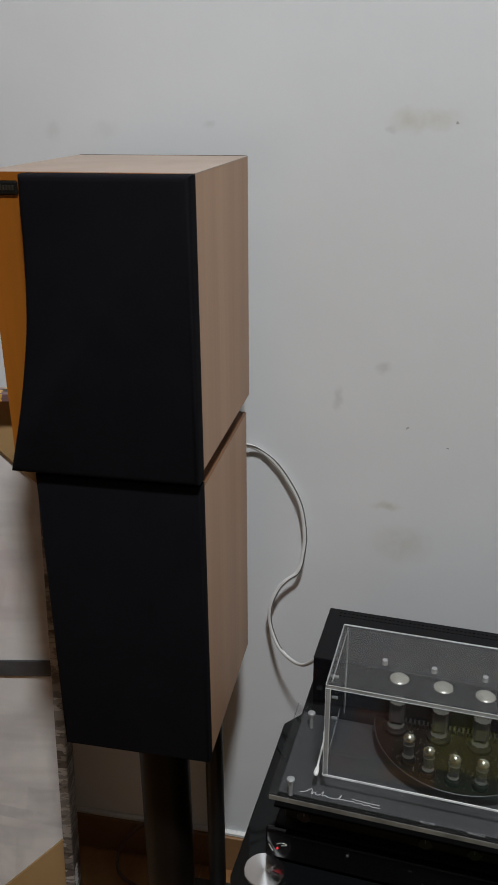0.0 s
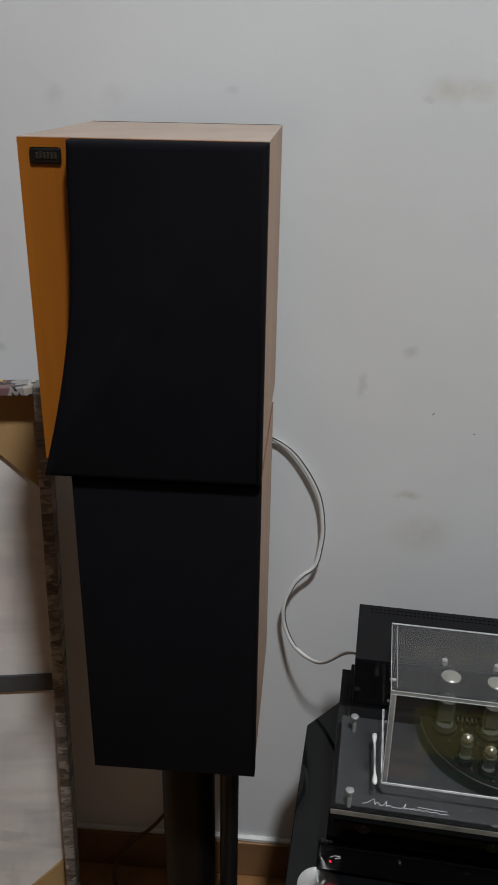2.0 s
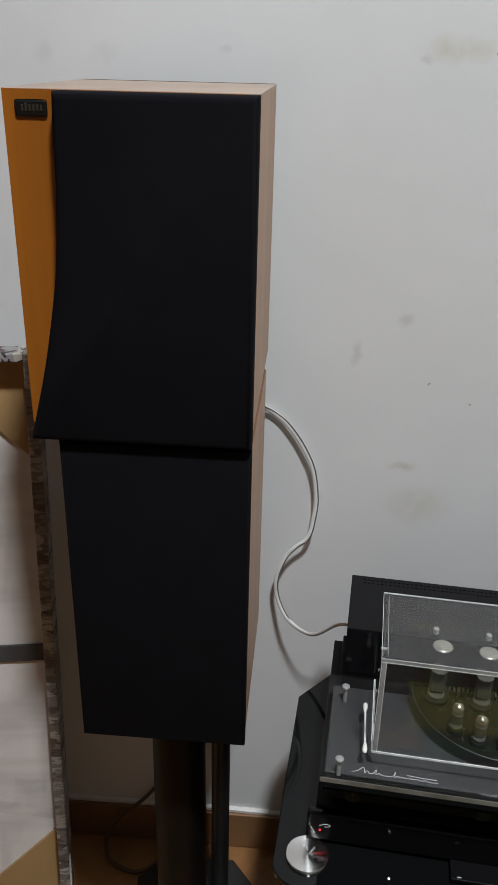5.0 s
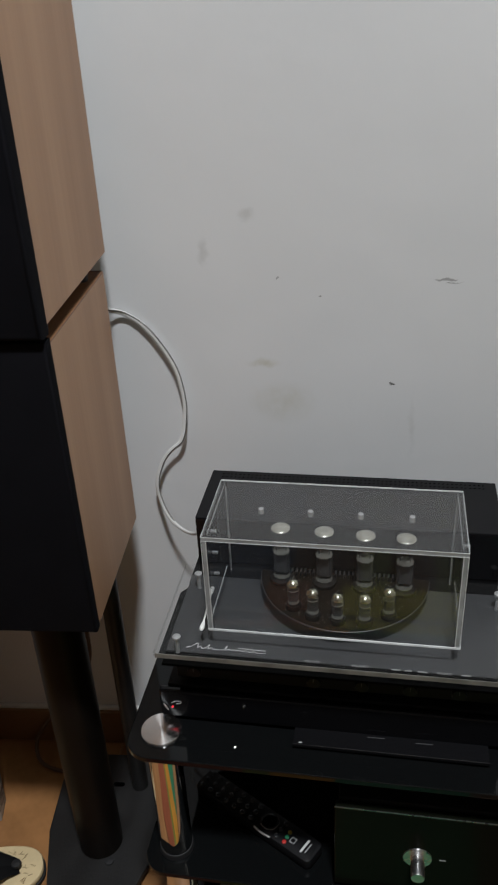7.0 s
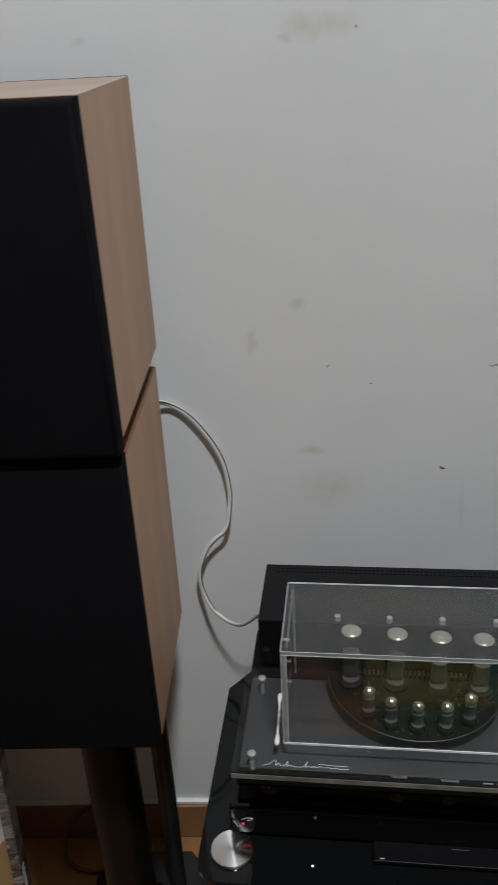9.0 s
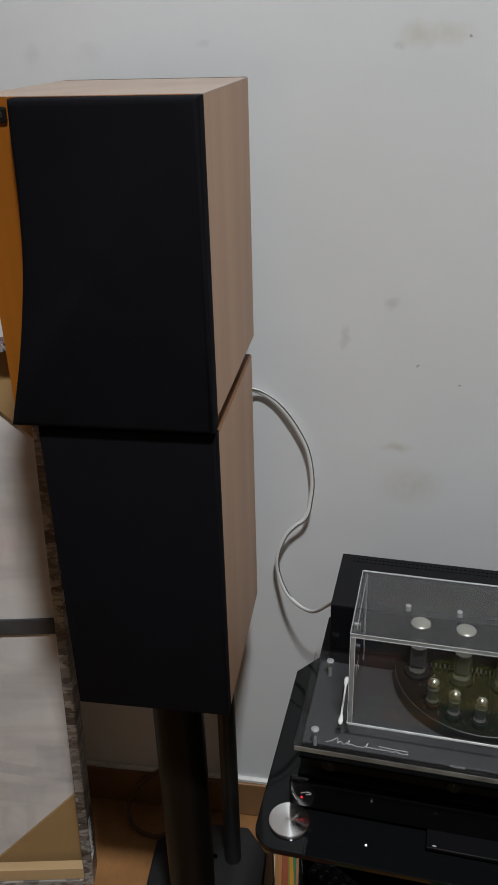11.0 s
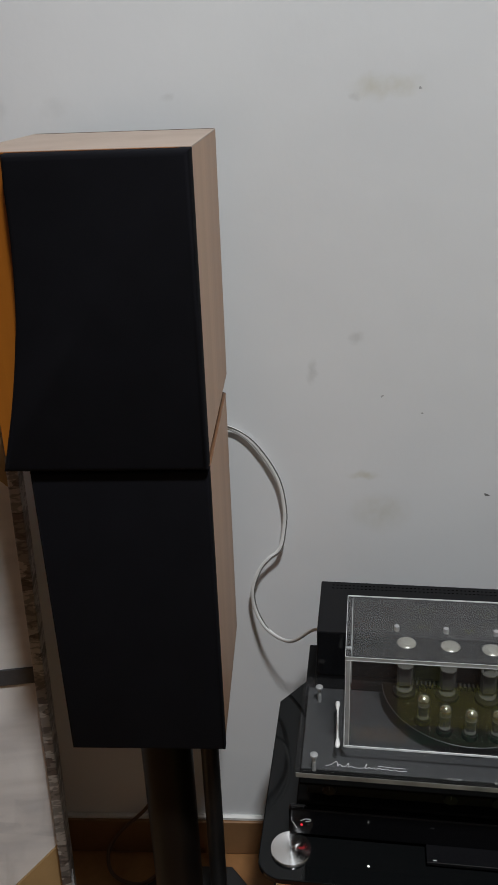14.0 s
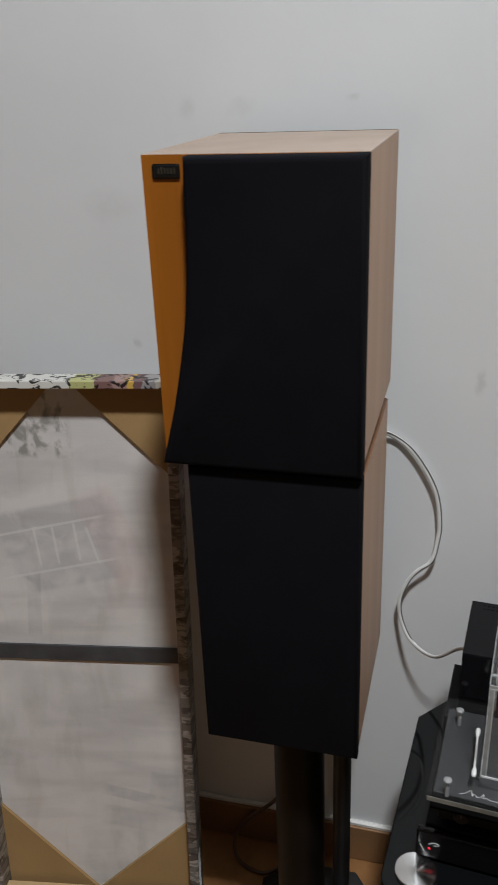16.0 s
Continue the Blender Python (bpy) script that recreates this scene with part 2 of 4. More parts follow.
def canvas_back(name):
    """Raw canvas from behind: weave, smears and the painted picture that faintly shows through."""
    m = bpy.data.materials.new(name)
    n, l = nodes_of(m)
    b = n["Principled BSDF"]
    tc = n.new("ShaderNodeTexCoord")

    def times(last, fac, color):
        mx = n.new("ShaderNodeMix")
        mx.data_type, mx.blend_type = "RGBA", "MULTIPLY"
        mx.inputs[7].default_value = (*color, 1)
        l.new(fac, mx.inputs[0]), l.new(last, mx.inputs[6])
        return mx.outputs[2]

    def turned_coords(rx, ry, stretch):
        mp = n.new("ShaderNodeMapping")
        mp.inputs["Rotation"].default_value = (0, radians(ry), 0)
        mp.inputs["Scale"].default_value = stretch
        l.new(tc.outputs["Object"], mp.inputs[0])
        return mp.outputs[0]

    def smears(coords, scale, lo, hi, top, detail=6):
        t = n.new("ShaderNodeTexNoise")
        t.inputs["Scale"].default_value, t.inputs["Detail"].default_value, t.inputs["Distortion"].default_value = scale, detail, 0.5
        l.new(coords, t.inputs[0])
        mr = n.new("ShaderNodeMapRange")
        mr.inputs[1].default_value, mr.inputs[2].default_value, mr.inputs[4].default_value = lo, hi, top
        l.new(t.outputs[0], mr.inputs[0])
        return mr.outputs[0]

    def patch(cx, cz, w, h, ry, top):
        """Soft-edged oblong area of the picture."""
        mp = n.new("ShaderNodeMapping")
        mp.vector_type = "TEXTURE"
        mp.inputs["Location"].default_value = (cx, 0, cz)
        mp.inputs["Rotation"].default_value = (0, radians(ry), 0)
        mp.inputs["Scale"].default_value = (w, 1, h)
        l.new(tc.outputs["Object"], mp.inputs[0])
        sp = n.new("ShaderNodeSeparateXYZ")
        l.new(mp.outputs[0], sp.inputs[0])
        big = n.new("ShaderNodeMath")
        big.operation = "MAXIMUM"
        for k, o in ((0, 0), (1, 2)):
            ab = n.new("ShaderNodeMath")
            ab.operation = "ABSOLUTE"
            l.new(sp.outputs[o], ab.inputs[0]), l.new(ab.outputs[0], big.inputs[k])
        mr = n.new("ShaderNodeMapRange")
        mr.inputs[1].default_value, mr.inputs[2].default_value = 0.85, 1.05
        mr.inputs[3].default_value, mr.inputs[4].default_value = top, 0.0
        l.new(big.outputs[0], mr.inputs[0])
        return mr.outputs[0]

    def product(a, c):
        mu = n.new("ShaderNodeMath")
        mu.operation = "MULTIPLY"
        l.new(a, mu.inputs[0]), l.new(c, mu.inputs[1])
        return mu.outputs[0]

    base = n.new("ShaderNodeRGB")
    base.outputs[0].default_value = (0.70, 0.665, 0.64, 1)
    last = base.outputs[0]
    flat = turned_coords(0, 0, (1, 1, 1))
    last = times(last, smears(flat, 5, 0.40, 0.66, 0.55), (0.74, 0.75, 0.77))
    last = times(last, smears(turned_coords(0, -12, (1.2, 1, 5)), 5, 0.50, 0.66, 0.35), (0.76, 0.76, 0.78))
    last = times(last, smears(turned_coords(0, 62, (1.2, 1, 6)), 3, 0.50, 0.66, 0.5), (0.80, 0.78, 0.77))
    last = times(last, smears(turned_coords(0, 0, (5, 1, 1.2)), 5, 0.55, 0.68, 0.3), (0.74, 0.72, 0.66))
    for cx, cz, w, h, ry, s in ((-0.285, 0.735, 0.10, 0.040, -12, 0.8), (-0.27, 0.665, 0.085, 0.034, -12, 0.6), (-0.33, 0.60, 0.012, 0.060, 4, 0.6), (-0.255, 0.60, 0.06, 0.050, -6, 0.35), (-0.15, 0.215, 0.095, 0.012, 13, 0.6), (-0.135, 0.245, 0.026, 0.030, 8, 0.5), (-0.20, 0.175, 0.05, 0.022, 10, 0.35), (-0.23, 0.10, 0.06, 0.05, 0, 0.35), (-0.30, 0.42, 0.07, 0.06, 0, 0.3)):
        last = times(last, product(patch(cx + 0.075, cz, w, h, ry, s), smears(flat, 22, 0.30, 0.55, 1.0)), (0.72, 0.735, 0.76))
    for cx, cz, ry in ((-0.30, 0.70, -12), (-0.28, 0.628, -12), (-0.315, 0.665, 84), (-0.285, 0.668, 84), (-0.25, 0.675, 84), (-0.225, 0.67, 74)):
        mx = n.new("ShaderNodeMix")
        mx.data_type = "RGBA"
        mx.inputs[7].default_value = (0.72, 0.70, 0.68, 1)
        l.new(patch(cx + 0.075, cz + 0.035, 0.10 if ry < 0 else 0.034, 0.0022, ry, 0.5), mx.inputs[0]), l.new(last, mx.inputs[6])
        last = mx.outputs[2]
    last = times(last, patch(-0.115, 0.72, 0.035, 0.085, -25, 0.8), (1.0, 0.93, 0.925))
    last = times(last, patch(-0.10, 0.62, 0.030, 0.05, 20, 0.6), (1.0, 0.94, 0.935))
    last = times(last, product(patch(-0.245, 0.905, 0.075, 0.055, 0, 1.0), smears(turned_coords(0, 0, (1.6, 1, 1)), 30, 0.48, 0.60, 0.9)), (0.45, 0.45, 0.42))
    l.new(last, b.inputs["Base Color"])
    b.inputs["Roughness"].default_value = 0.8
    w = n.new("ShaderNodeTexNoise")
    w.inputs["Scale"].default_value = 500
    l.new(tc.outputs["Object"], w.inputs[0])
    bp = n.new("ShaderNodeBump")
    bp.inputs["Strength"].default_value, bp.inputs["Distance"].default_value = 0.2, 0.001
    l.new(w.outputs[0], bp.inputs["Height"]), l.new(bp.outputs[0], b.inputs["Normal"])
    return m


MARKS = [
    (0.000, 1.338, 0.055, 0.017, 0.85, "stain"), (-0.041, 1.328, 0.010, 0.006, 0.55, "dirt"), (0.0428, 1.3345, 0.0024, 0.0018, 0.5, "chip"),
    (-0.033, 1.015, 0.014, 0.012, 0.85, "dirt"), (-0.095, 0.963, 0.007, 0.022, 0.55, "dirt"), (0.0045, 0.9262, 0.0019, 0.0014, 0.45, "chip"),
    (-0.018, 0.798, 0.026, 0.009, 0.75, "stain"), (0.007, 0.735, 0.055, 0.038, 0.55, "stain"), (0.166, 0.767, 0.0052, 0.0017, 0.85, "chip"),
    (0.236, 0.920, 0.017, 0.0022, 0.5, "chip"), (0.245, 0.914, 0.012, 0.0014, 0.45, "chip"), (0.062, 0.898, 0.002, 0.0015, 0.6, "chip"), (0.200, 0.690, 0.006, 0.060, 0.30, "dirt"),
    (-0.496, 1.325, 0.016, 0.016, 0.3, "dirt"), (-0.276, 1.333, 0.009, 0.006, 0.3, "dirt"), (-0.597, 1.0, 0.007, 0.013, 0.5, "dirt"),
    (-0.421, 1.327, 0.022, 0.016, 0.2, "dirt"), (-0.62, 1.20, 0.05, 0.03, 0.25, "dirt"),
]
M_WALL = wall_paint("white_wall_paint", MARKS)
# For walls out of view; kept dark to hold down the bounced light.
M_SHADE = basic("low_bounce_wall_beige", (0.24, 0.215, 0.185), 0.7, vary=0.05, scale=3)
M_CEIL = basic("white_ceiling_paint", (0.6, 0.6, 0.6), 0.7, vary=0.04, scale=3)
M_TILE = basic("terracotta_floor_tile", (0.285, 0.136, 0.052), 0.38, vary=0.36, scale=9, fine=70, bump=0.08, each=0.10, spec=0.3)
M_GROUT = basic("tile_grout", (0.36, 0.20, 0.10), 0.8, vary=0.25, scale=30)
M_SKIRT = basic("brown_skirting_tile", (0.24, 0.125, 0.055), 0.4, vary=0.2, scale=11, fine=80, bump=0.06, each=0.08)
M_CAULK = basic("white_filler", (0.72, 0.71, 0.68), 0.6, vary=0.1, scale=30, bump=0.3, fine=90)
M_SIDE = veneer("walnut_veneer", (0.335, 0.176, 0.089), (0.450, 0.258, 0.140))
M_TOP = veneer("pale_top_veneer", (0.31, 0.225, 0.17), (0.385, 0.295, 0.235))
# Veneer browned down: shade of the gap between the speakers is in its colour.
M_LOWTOP = veneer("gap_shaded_top_veneer", (0.13, 0.062, 0.030), (0.19, 0.095, 0.048))
M_OUTLINE = basic("outline_brown", (0.075, 0.040, 0.022), 0.8, vary=0.2, scale=20)
M_BAFFLE = veneer("orange_cherry_baffle", (0.285, 0.088, 0.008), (0.41, 0.136, 0.013), 0.38)
M_CLOTH = basic("black_grille_cloth", (0.0072, 0.0072, 0.0092), 0.9, vary=0.15, scale=25, fine=1400, bump=0.06, spec=0.05)
M_CABBLACK = basic("black_cabinet_board", (0.02, 0.018, 0.016), 0.6)
M_BADGE = basic("black_badge", (0.008, 0.008, 0.008), 0.3)
M_GOLD = basic("dull_gold_ink", (0.032, 0.027, 0.018), 0.4)
M_POST = basic("dark_stand_lacquer", (0.0075, 0.0058, 0.0048), 0.38, vary=0.3, scale=14, bump=0.04, spec=0.10)
M_STEEL_BLK = basic("black_powder_coat", (0.012, 0.0115, 0.0115), 0.45, vary=0.35, scale=18, fine=250, bump=0.15)
M_BGLASS = basic("black_tempered_glass", (0.0048, 0.0053, 0.0056), 0.05, vary=0.05, scale=5, fine=15, bump=0.0, spec=0.28)
M_CHROME = basic("chrome", (0.82, 0.82, 0.82), 0.07, metal=1.0, vary=0.04, scale=9, bump=0.0)
M_ALU = basic("brushed_aluminium", (0.70, 0.70, 0.70), 0.28, metal=1.0, vary=0.08, scale=60, bump=0.05, fine=300)
M_BRUSH = bpy.data.materials.new("spun_aluminium")
n_, l_ = nodes_of(M_BRUSH)
tan_ = n_.new("ShaderNodeTangent")
tan_.direction_type, tan_.axis = "RADIAL", "Z"
l_.new(tan_.outputs[0], n_["Principled BSDF"].inputs["Tangent"])
for key_, val_ in (("Metallic", 1.0), ("Roughness", 0.22), ("Anisotropic", 0.95), ("Anisotropic Rotation", 0.25)):
    n_["Principled BSDF"].inputs[key_].default_value = val_
n_["Principled BSDF"].inputs["Base Color"].default_value = (0.86, 0.86, 0.86, 1)
M_SILVER = basic("silver_metal", (0.75, 0.74, 0.72), 0.38, metal=0.4, vary=0.03, scale=3, fine=20, bump=0.0)
M_AMP = basic("black_amplifier_metal", (0.0075, 0.0075, 0.0085), 0.5, vary=0.08, scale=5, fine=300, bump=0.05, spec=0.13)
M_GLOSS = basic("glossy_black_fascia", (0.0055, 0.0055, 0.0065), 0.10, vary=0.03, scale=4, fine=12, bump=0.0, spec=0.3)
M_SHEEN = basic("black_lacquer_sheet", (0.005, 0.005, 0.006), 0.12, vary=0.03, scale=4, fine=12, bump=0.0, spec=0.3)
M_FLAP = basic("black_flap_lacquer", (0.007, 0.007, 0.008), 0.12, vary=0.03, scale=4, fine=12, bump=0.0, spec=0.55)
M_KNOB = basic("satin_black_knob", (0.010, 0.010, 0.0105), 0.4, vary=0.2, spec=0.12)
M_DECK = clear("hazed_clear_acrylic", (0.985, 0.99, 0.99), 0.03, 0.006, 0.010)
# Grey of the ceiling mirrored in the plate, put into the deck's colour.
M_UNDER = basic("reflection_grey_deck", (0.043, 0.044, 0.046), 0.35, vary=0.12, scale=5, fine=40, bump=0.0, spec=0.2)
M_BARE = clear("haze_free_acrylic", (0.985, 0.99, 0.99), 0.03, 0.004, 0.0)
M_GREEN = basic("dark_green_fascia", (0.0065, 0.0075, 0.0050), 0.14, vary=0.15, bump=0.0, spec=0.05)
# Pane haze: the ceiling's reflection laid in as diffuse white.
M_ACRYL = clear("clear_acrylic", (0.985, 0.99, 0.99), 0.02, 0.010, 0.054)
M_DARKSTRIP = basic("under_plate_black", (0.003, 0.003, 0.003), 0.9, vary=0.2, spec=0.02)
M_PEDGE = basic("cut_acrylic_edge", (0.16, 0.155, 0.14), 0.4, vary=0.5, scale=40, bump=0.0, spec=0.2)
M_EDGEDIM = basic("glassy_acrylic_edge", (0.29, 0.30, 0.30), 0.3, vary=0.4, scale=30, bump=0.0, spec=0.3)
M_SOLDER = basic("dull_solder", (0.22, 0.21, 0.19), 0.4, metal=0.5)
M_WHITEMETAL = basic("pale_silver_metal", (0.72, 0.73, 0.74), 0.35, metal=0.15, vary=0.03, scale=3, fine=20, bump=0.0)
M_EDGE = basic("edge_gleam_white", (0.72, 0.74, 0.74), 0.25, vary=0.3, scale=35, bump=0.0)
M_ACRYLF = clear("clear_acrylic_front", (0.985, 0.99, 0.99), 0.02, 0.045, 0.008)
M_GLASS = clear("tube_glass", (0.97, 0.97, 0.95), 0.03, 0.05, 0.016)
M_GETTER = basic("silver_getter_film", (0.66, 0.66, 0.55), 0.20, metal=1.0, vary=0.12, scale=60, bump=0.0)
M_GETTERD = basic("dull_getter_film", (0.33, 0.32, 0.28), 0.3, metal=0.5, vary=0.15, scale=60, bump=0.0)
M_PLATE = basic("grey_tube_plate", (0.06, 0.06, 0.062), 0.45, metal=0.3, vary=0.25)
M_MICA = basic("mica_spacer", (0.085, 0.083, 0.075), 0.4, vary=0.2, scale=50)
M_BAKE = basic("black_bakelite", (0.012, 0.011, 0.010), 0.45, spec=0.15)
M_RING = basic("dark_brown_valve_board", (0.009, 0.007, 0.005), 0.6, spec=0.1, vary=0.5, scale=45, fine=300)
M_HOLE = basic("dark_slot", (0.001, 0.001, 0.001), 1.0, bump=0.0, spec=0.0)
M_INKDIM = basic("faint_silkscreen", (0.30, 0.30, 0.30), 0.5, vary=0.2, scale=200, bump=0.0)
M_PLUG = basic("frosted_plug", (0.29, 0.295, 0.295), 0.4, vary=0.1)
M_WHITE = basic("white_plastic", (0.80, 0.80, 0.78), 0.4, vary=0.05)
M_INK = basic("white_silkscreen", (0.62, 0.63, 0.63), 0.5, vary=0.15, scale=200, bump=0.0)
M_CABLE = basic("white_cable_pvc", (0.76, 0.76, 0.74), 0.4, vary=0.06, scale=40)
M_COPPER = basic("tinned_cable_strand", (0.12, 0.115, 0.11), 0.5, metal=0.2)
M_BLKCABLE = basic("brown_cable", (0.10, 0.055, 0.03), 0.6)
M_CARD = basic("brown_cardboard", (0.36, 0.225, 0.095), 0.75, vary=0.14, scale=6, fine=160, bump=0.1)
M_PINE = basic("pine_stretcher", (0.55, 0.38, 0.20), 0.6, vary=0.15, scale=5, stretch=(1, 6, 6))
M_TAPE = basic("dark_grey_bar", (0.052, 0.052, 0.055), 0.6, vary=0.4, scale=35, fine=260, bump=0.15)
M_CANVAS = canvas_back("canvas_back")
M_WRAP = ramp_print("printed_canvas_edge", [(0.0, (0.20, 0.18, 0.165)), (0.22, (0.31, 0.285, 0.26)), (0.45, (0.17, 0.145, 0.13)), (0.60, (0.36, 0.33, 0.30)), (0.88, (0.10, 0.08, 0.07))], 34, (0.5, 0.5, 1.5), 0.5, 0.5)
M_WRAPTOP = top_print("printed_canvas_top", [(0.0, (0.62, 0.61, 0.57)), (0.60, (0.46, 0.46, 0.20)), (0.69, (0.20, 0.11, 0.10)), (0.76, (0.34, 0.22, 0.20)), (0.82, (0.60, 0.38, 0.08)), (0.84, (0.16, 0.09, 0.09)), (0.88, (0.30, 0.28, 0.28)), (0.93, (0.52, 0.49, 0.43))], 0.372)
M_FOAM = basic("cream_sandal_foam", (0.66, 0.52, 0.30), 0.75, vary=0.14, scale=14, fine=120, bump=0.2)
M_RUBBER = basic("black_rubber", (0.010, 0.010, 0.011), 0.6, vary=0.3)
M_STRAP = basic("matt_black_strap", (0.006, 0.006, 0.0065), 0.8, vary=0.3, spec=0.1)
M_WEAR = basic("sandal_scuff", (0.24, 0.155, 0.075), 0.85, vary=0.3, scale=60)
M_REM = basic("remote_plastic", (0.006, 0.006, 0.007), 0.5, vary=0.2, fine=300, spec=0.2)
M_BTN = basic("remote_button_rubber", (0.030, 0.032, 0.036), 0.22, vary=0.4, scale=50, spec=0.6)
M_RED = basic("red_button", (0.55, 0.03, 0.025), 0.4)
M_GRN = basic("green_button", (0.02, 0.25, 0.11), 0.4)
M_YEL = basic("yellow_button", (0.30, 0.22, 0.02), 0.4)
M_LED = glowing("red_standby_lamp", (1.0, 0.02, 0.04), 0.9)
M_WDOT = glowing("white_indicator_lamp", (1.0, 1.0, 0.95), 3.0)
M_HUB = basic("amber_brown_hub", (0.11, 0.075, 0.035), 0.15, vary=0.3, scale=60, bump=0.0)
M_DISC = basic("disc_recording_layer", (0.34, 0.33, 0.23), 0.28, metal=0.1, vary=0.12, scale=6, fine=20, bump=0.0)
M_LAMPGLASS = glowing("lit_lamp_diffuser", (1.0, 0.99, 0.97), 1.0)

# ---- mesh helpers ----
BASE = {}


def thing(name, base, yaw=0.0, label="", category="", group="", kind=""):
    ob = new(name)
    ob.empty_display_size = 0.05
    ob.matrix_world = pose(0, 0, 0, 0, 0, yaw) @ Matrix.Translation(base)
    BASE[ob.name] = Vector(base)
    return tagged(ob, label, category, group, kind)


def part(name, bm, material, parent, label="", smooth=False):
    """Links a bmesh, given in the frame of its thing, as one mesh object."""
    base = BASE[parent.name]
    bmesh.ops.translate(bm, verts=bm.verts, vec=-base)
    me = bpy.data.meshes.new(name)
    bm.to_mesh(me)
    bm.free()
    for p in me.polygons:
        p.use_smooth = smooth
    if smooth:
        me.set_sharp_from_angle(angle=radians(40))
    me.materials.append(material)
    ob = new(name, me)
    ob.parent = parent
    BASE[ob.name] = base
    return tagged(ob, label)


def recentred(ob, point):
    """Moves the origin of a part to a point of its thing's frame."""
    d = Vector(point) - BASE[ob.name]
    ob.data.transform(Matrix.Translation(-d))
    ob.location = d
    return ob


def box(x0, x1, y0, y1, z0, z1, bevel=0.0, seg=2):
    bm = bmesh.new()
    bmesh.ops.create_cube(bm, size=1.0)
    bmesh.ops.scale(bm, vec=(x1 - x0, y1 - y0, z1 - z0), verts=bm.verts)
    bmesh.ops.translate(bm, vec=((x0 + x1) / 2, (y0 + y1) / 2, (z0 + z1) / 2), verts=bm.verts)
    if bevel:
        bmesh.ops.bevel(bm, geom=bm.edges[:], offset=bevel, segments=seg, affect="EDGES", profile=0.5)
    return bm


def turned(profile, x, y, z, seg=32, axis="Z", cap=True):
    """A lathe: profile rows (radius, height) from one end to the other."""
    bm = bmesh.new()
    rings = []
    for r, h in profile:
        ring = []
        for i in range(seg):
            a = 2 * math.pi * i / seg
            c, s = r * math.cos(a), r * math.sin(a)
            ring.append(bm.verts.new({"Z": (x + c, y + s, z + h), "Y": (x + c, y + h, z + s), "X": (x + h, y + c, z + s)}[axis]))
        rings.append(ring)
    for a, b in zip(rings, rings[1:]):
        for i in range(seg):
            bm.faces.new((a[i], a[(i + 1) % seg], b[(i + 1) % seg], b[i]))
    if cap:
        bm.faces.new(rings[0]), bm.faces.new(rings[-1])
    bmesh.ops.recalc_face_normals(bm, faces=bm.faces)
    return bm


def slab(outline, z0, z1, bevel=0.0):
    """An upright prism over an outline of (x, y)."""
    bm = bmesh.new()
    lo = [bm.verts.new((x, y, z0)) for x, y in outline]
    hi = [bm.verts.new((x, y, z1)) for x, y in outline]
    bm.faces.new(lo), bm.faces.new(hi)
    k = len(lo)
    for i in range(k):
        bm.faces.new((lo[i], lo[(i + 1) % k], hi[(i + 1) % k], hi[i]))
    bmesh.ops.recalc_face_normals(bm, faces=bm.faces)
    if bevel:
        es = [e for e in bm.edges if abs(e.verts[0].co.z - e.verts[1].co.z) < 1e-6]
        bmesh.ops.bevel(bm, geom=es, offset=bevel, segments=2, affect="EDGES", profile=0.5)
    return bm


def rounded(x0, x1, y0, y1, r, n=8):
    pts = []
    for cx, cy, a0 in ((x1 - r, y1 - r, 0), (x0 + r, y1 - r, 90), (x0 + r, y0 + r, 180), (x1 - r, y0 + r, 270)):
        for i in range(n + 1):
            a = radians(a0 + 90 * i / n)
            pts.append((cx + r * math.cos(a), cy + r * math.sin(a)))
    return pts


def smooth_line(pts, n=8):
    """Points along a Catmull-Rom line."""
    P = [Vector(p) for p in pts]
    P = [2 * P[0] - P[1]] + P + [2 * P[-1] - P[-2]]
    out = []
    for a, b, c, d in zip(P, P[1:], P[2:], P[3:]):
        for i in range(n):
            t = i / n
            out.append(0.5 * (2 * b + (c - a) * t + (2 * a - 5 * b + 4 * c - d) * t * t + (3 * b - a - 3 * c + d) * t ** 3))
    return out + [P[-2]]


def hose(pts, rx, ry=None, n=8, seg=8, up=(0, 1, 0)):
    """A tube (or a flat strip with half sizes rx, ry) along a smooth line; ry lies along up."""
    ry = ry or rx
    line = smooth_line(pts, n)
    bm = bmesh.new()
    rings = []
    for i, p in enumerate(line):
        d = (line[min(i + 1, len(line) - 1)] - line[max(i - 1, 0)]).normalized()
        side = d.cross(Vector(up))
        side = side.normalized() if side.length > 1e-4 else Vector((1, 0, 0))
        v = side.cross(d).normalized()
        rings.append([bm.verts.new(p + side * rx * math.cos(2 * math.pi * k / seg) + v * ry * math.sin(2 * math.pi * k / seg)) for k in range(seg)])
    for a, b in zip(rings, rings[1:]):
        for k in range(seg):
            bm.faces.new((a[k], a[(k + 1) % seg], b[(k + 1) % seg], b[k]))
    bm.faces.new(rings[0]), bm.faces.new(rings[-1])
    bmesh.ops.recalc_face_normals(bm, faces=bm.faces)
    return bm


def joined(*bms):
    """Several bmeshes in one."""
    out = bmesh.new()
    for b in bms:
        me = bpy.data.meshes.new("tmp")
        b.to_mesh(me)
        b.free()
        out.from_mesh(me)
        bpy.data.meshes.remove(me)
    return out


def moved(bm, m):
    bmesh.ops.transform(bm, matrix=m, verts=bm.verts)
    return bm


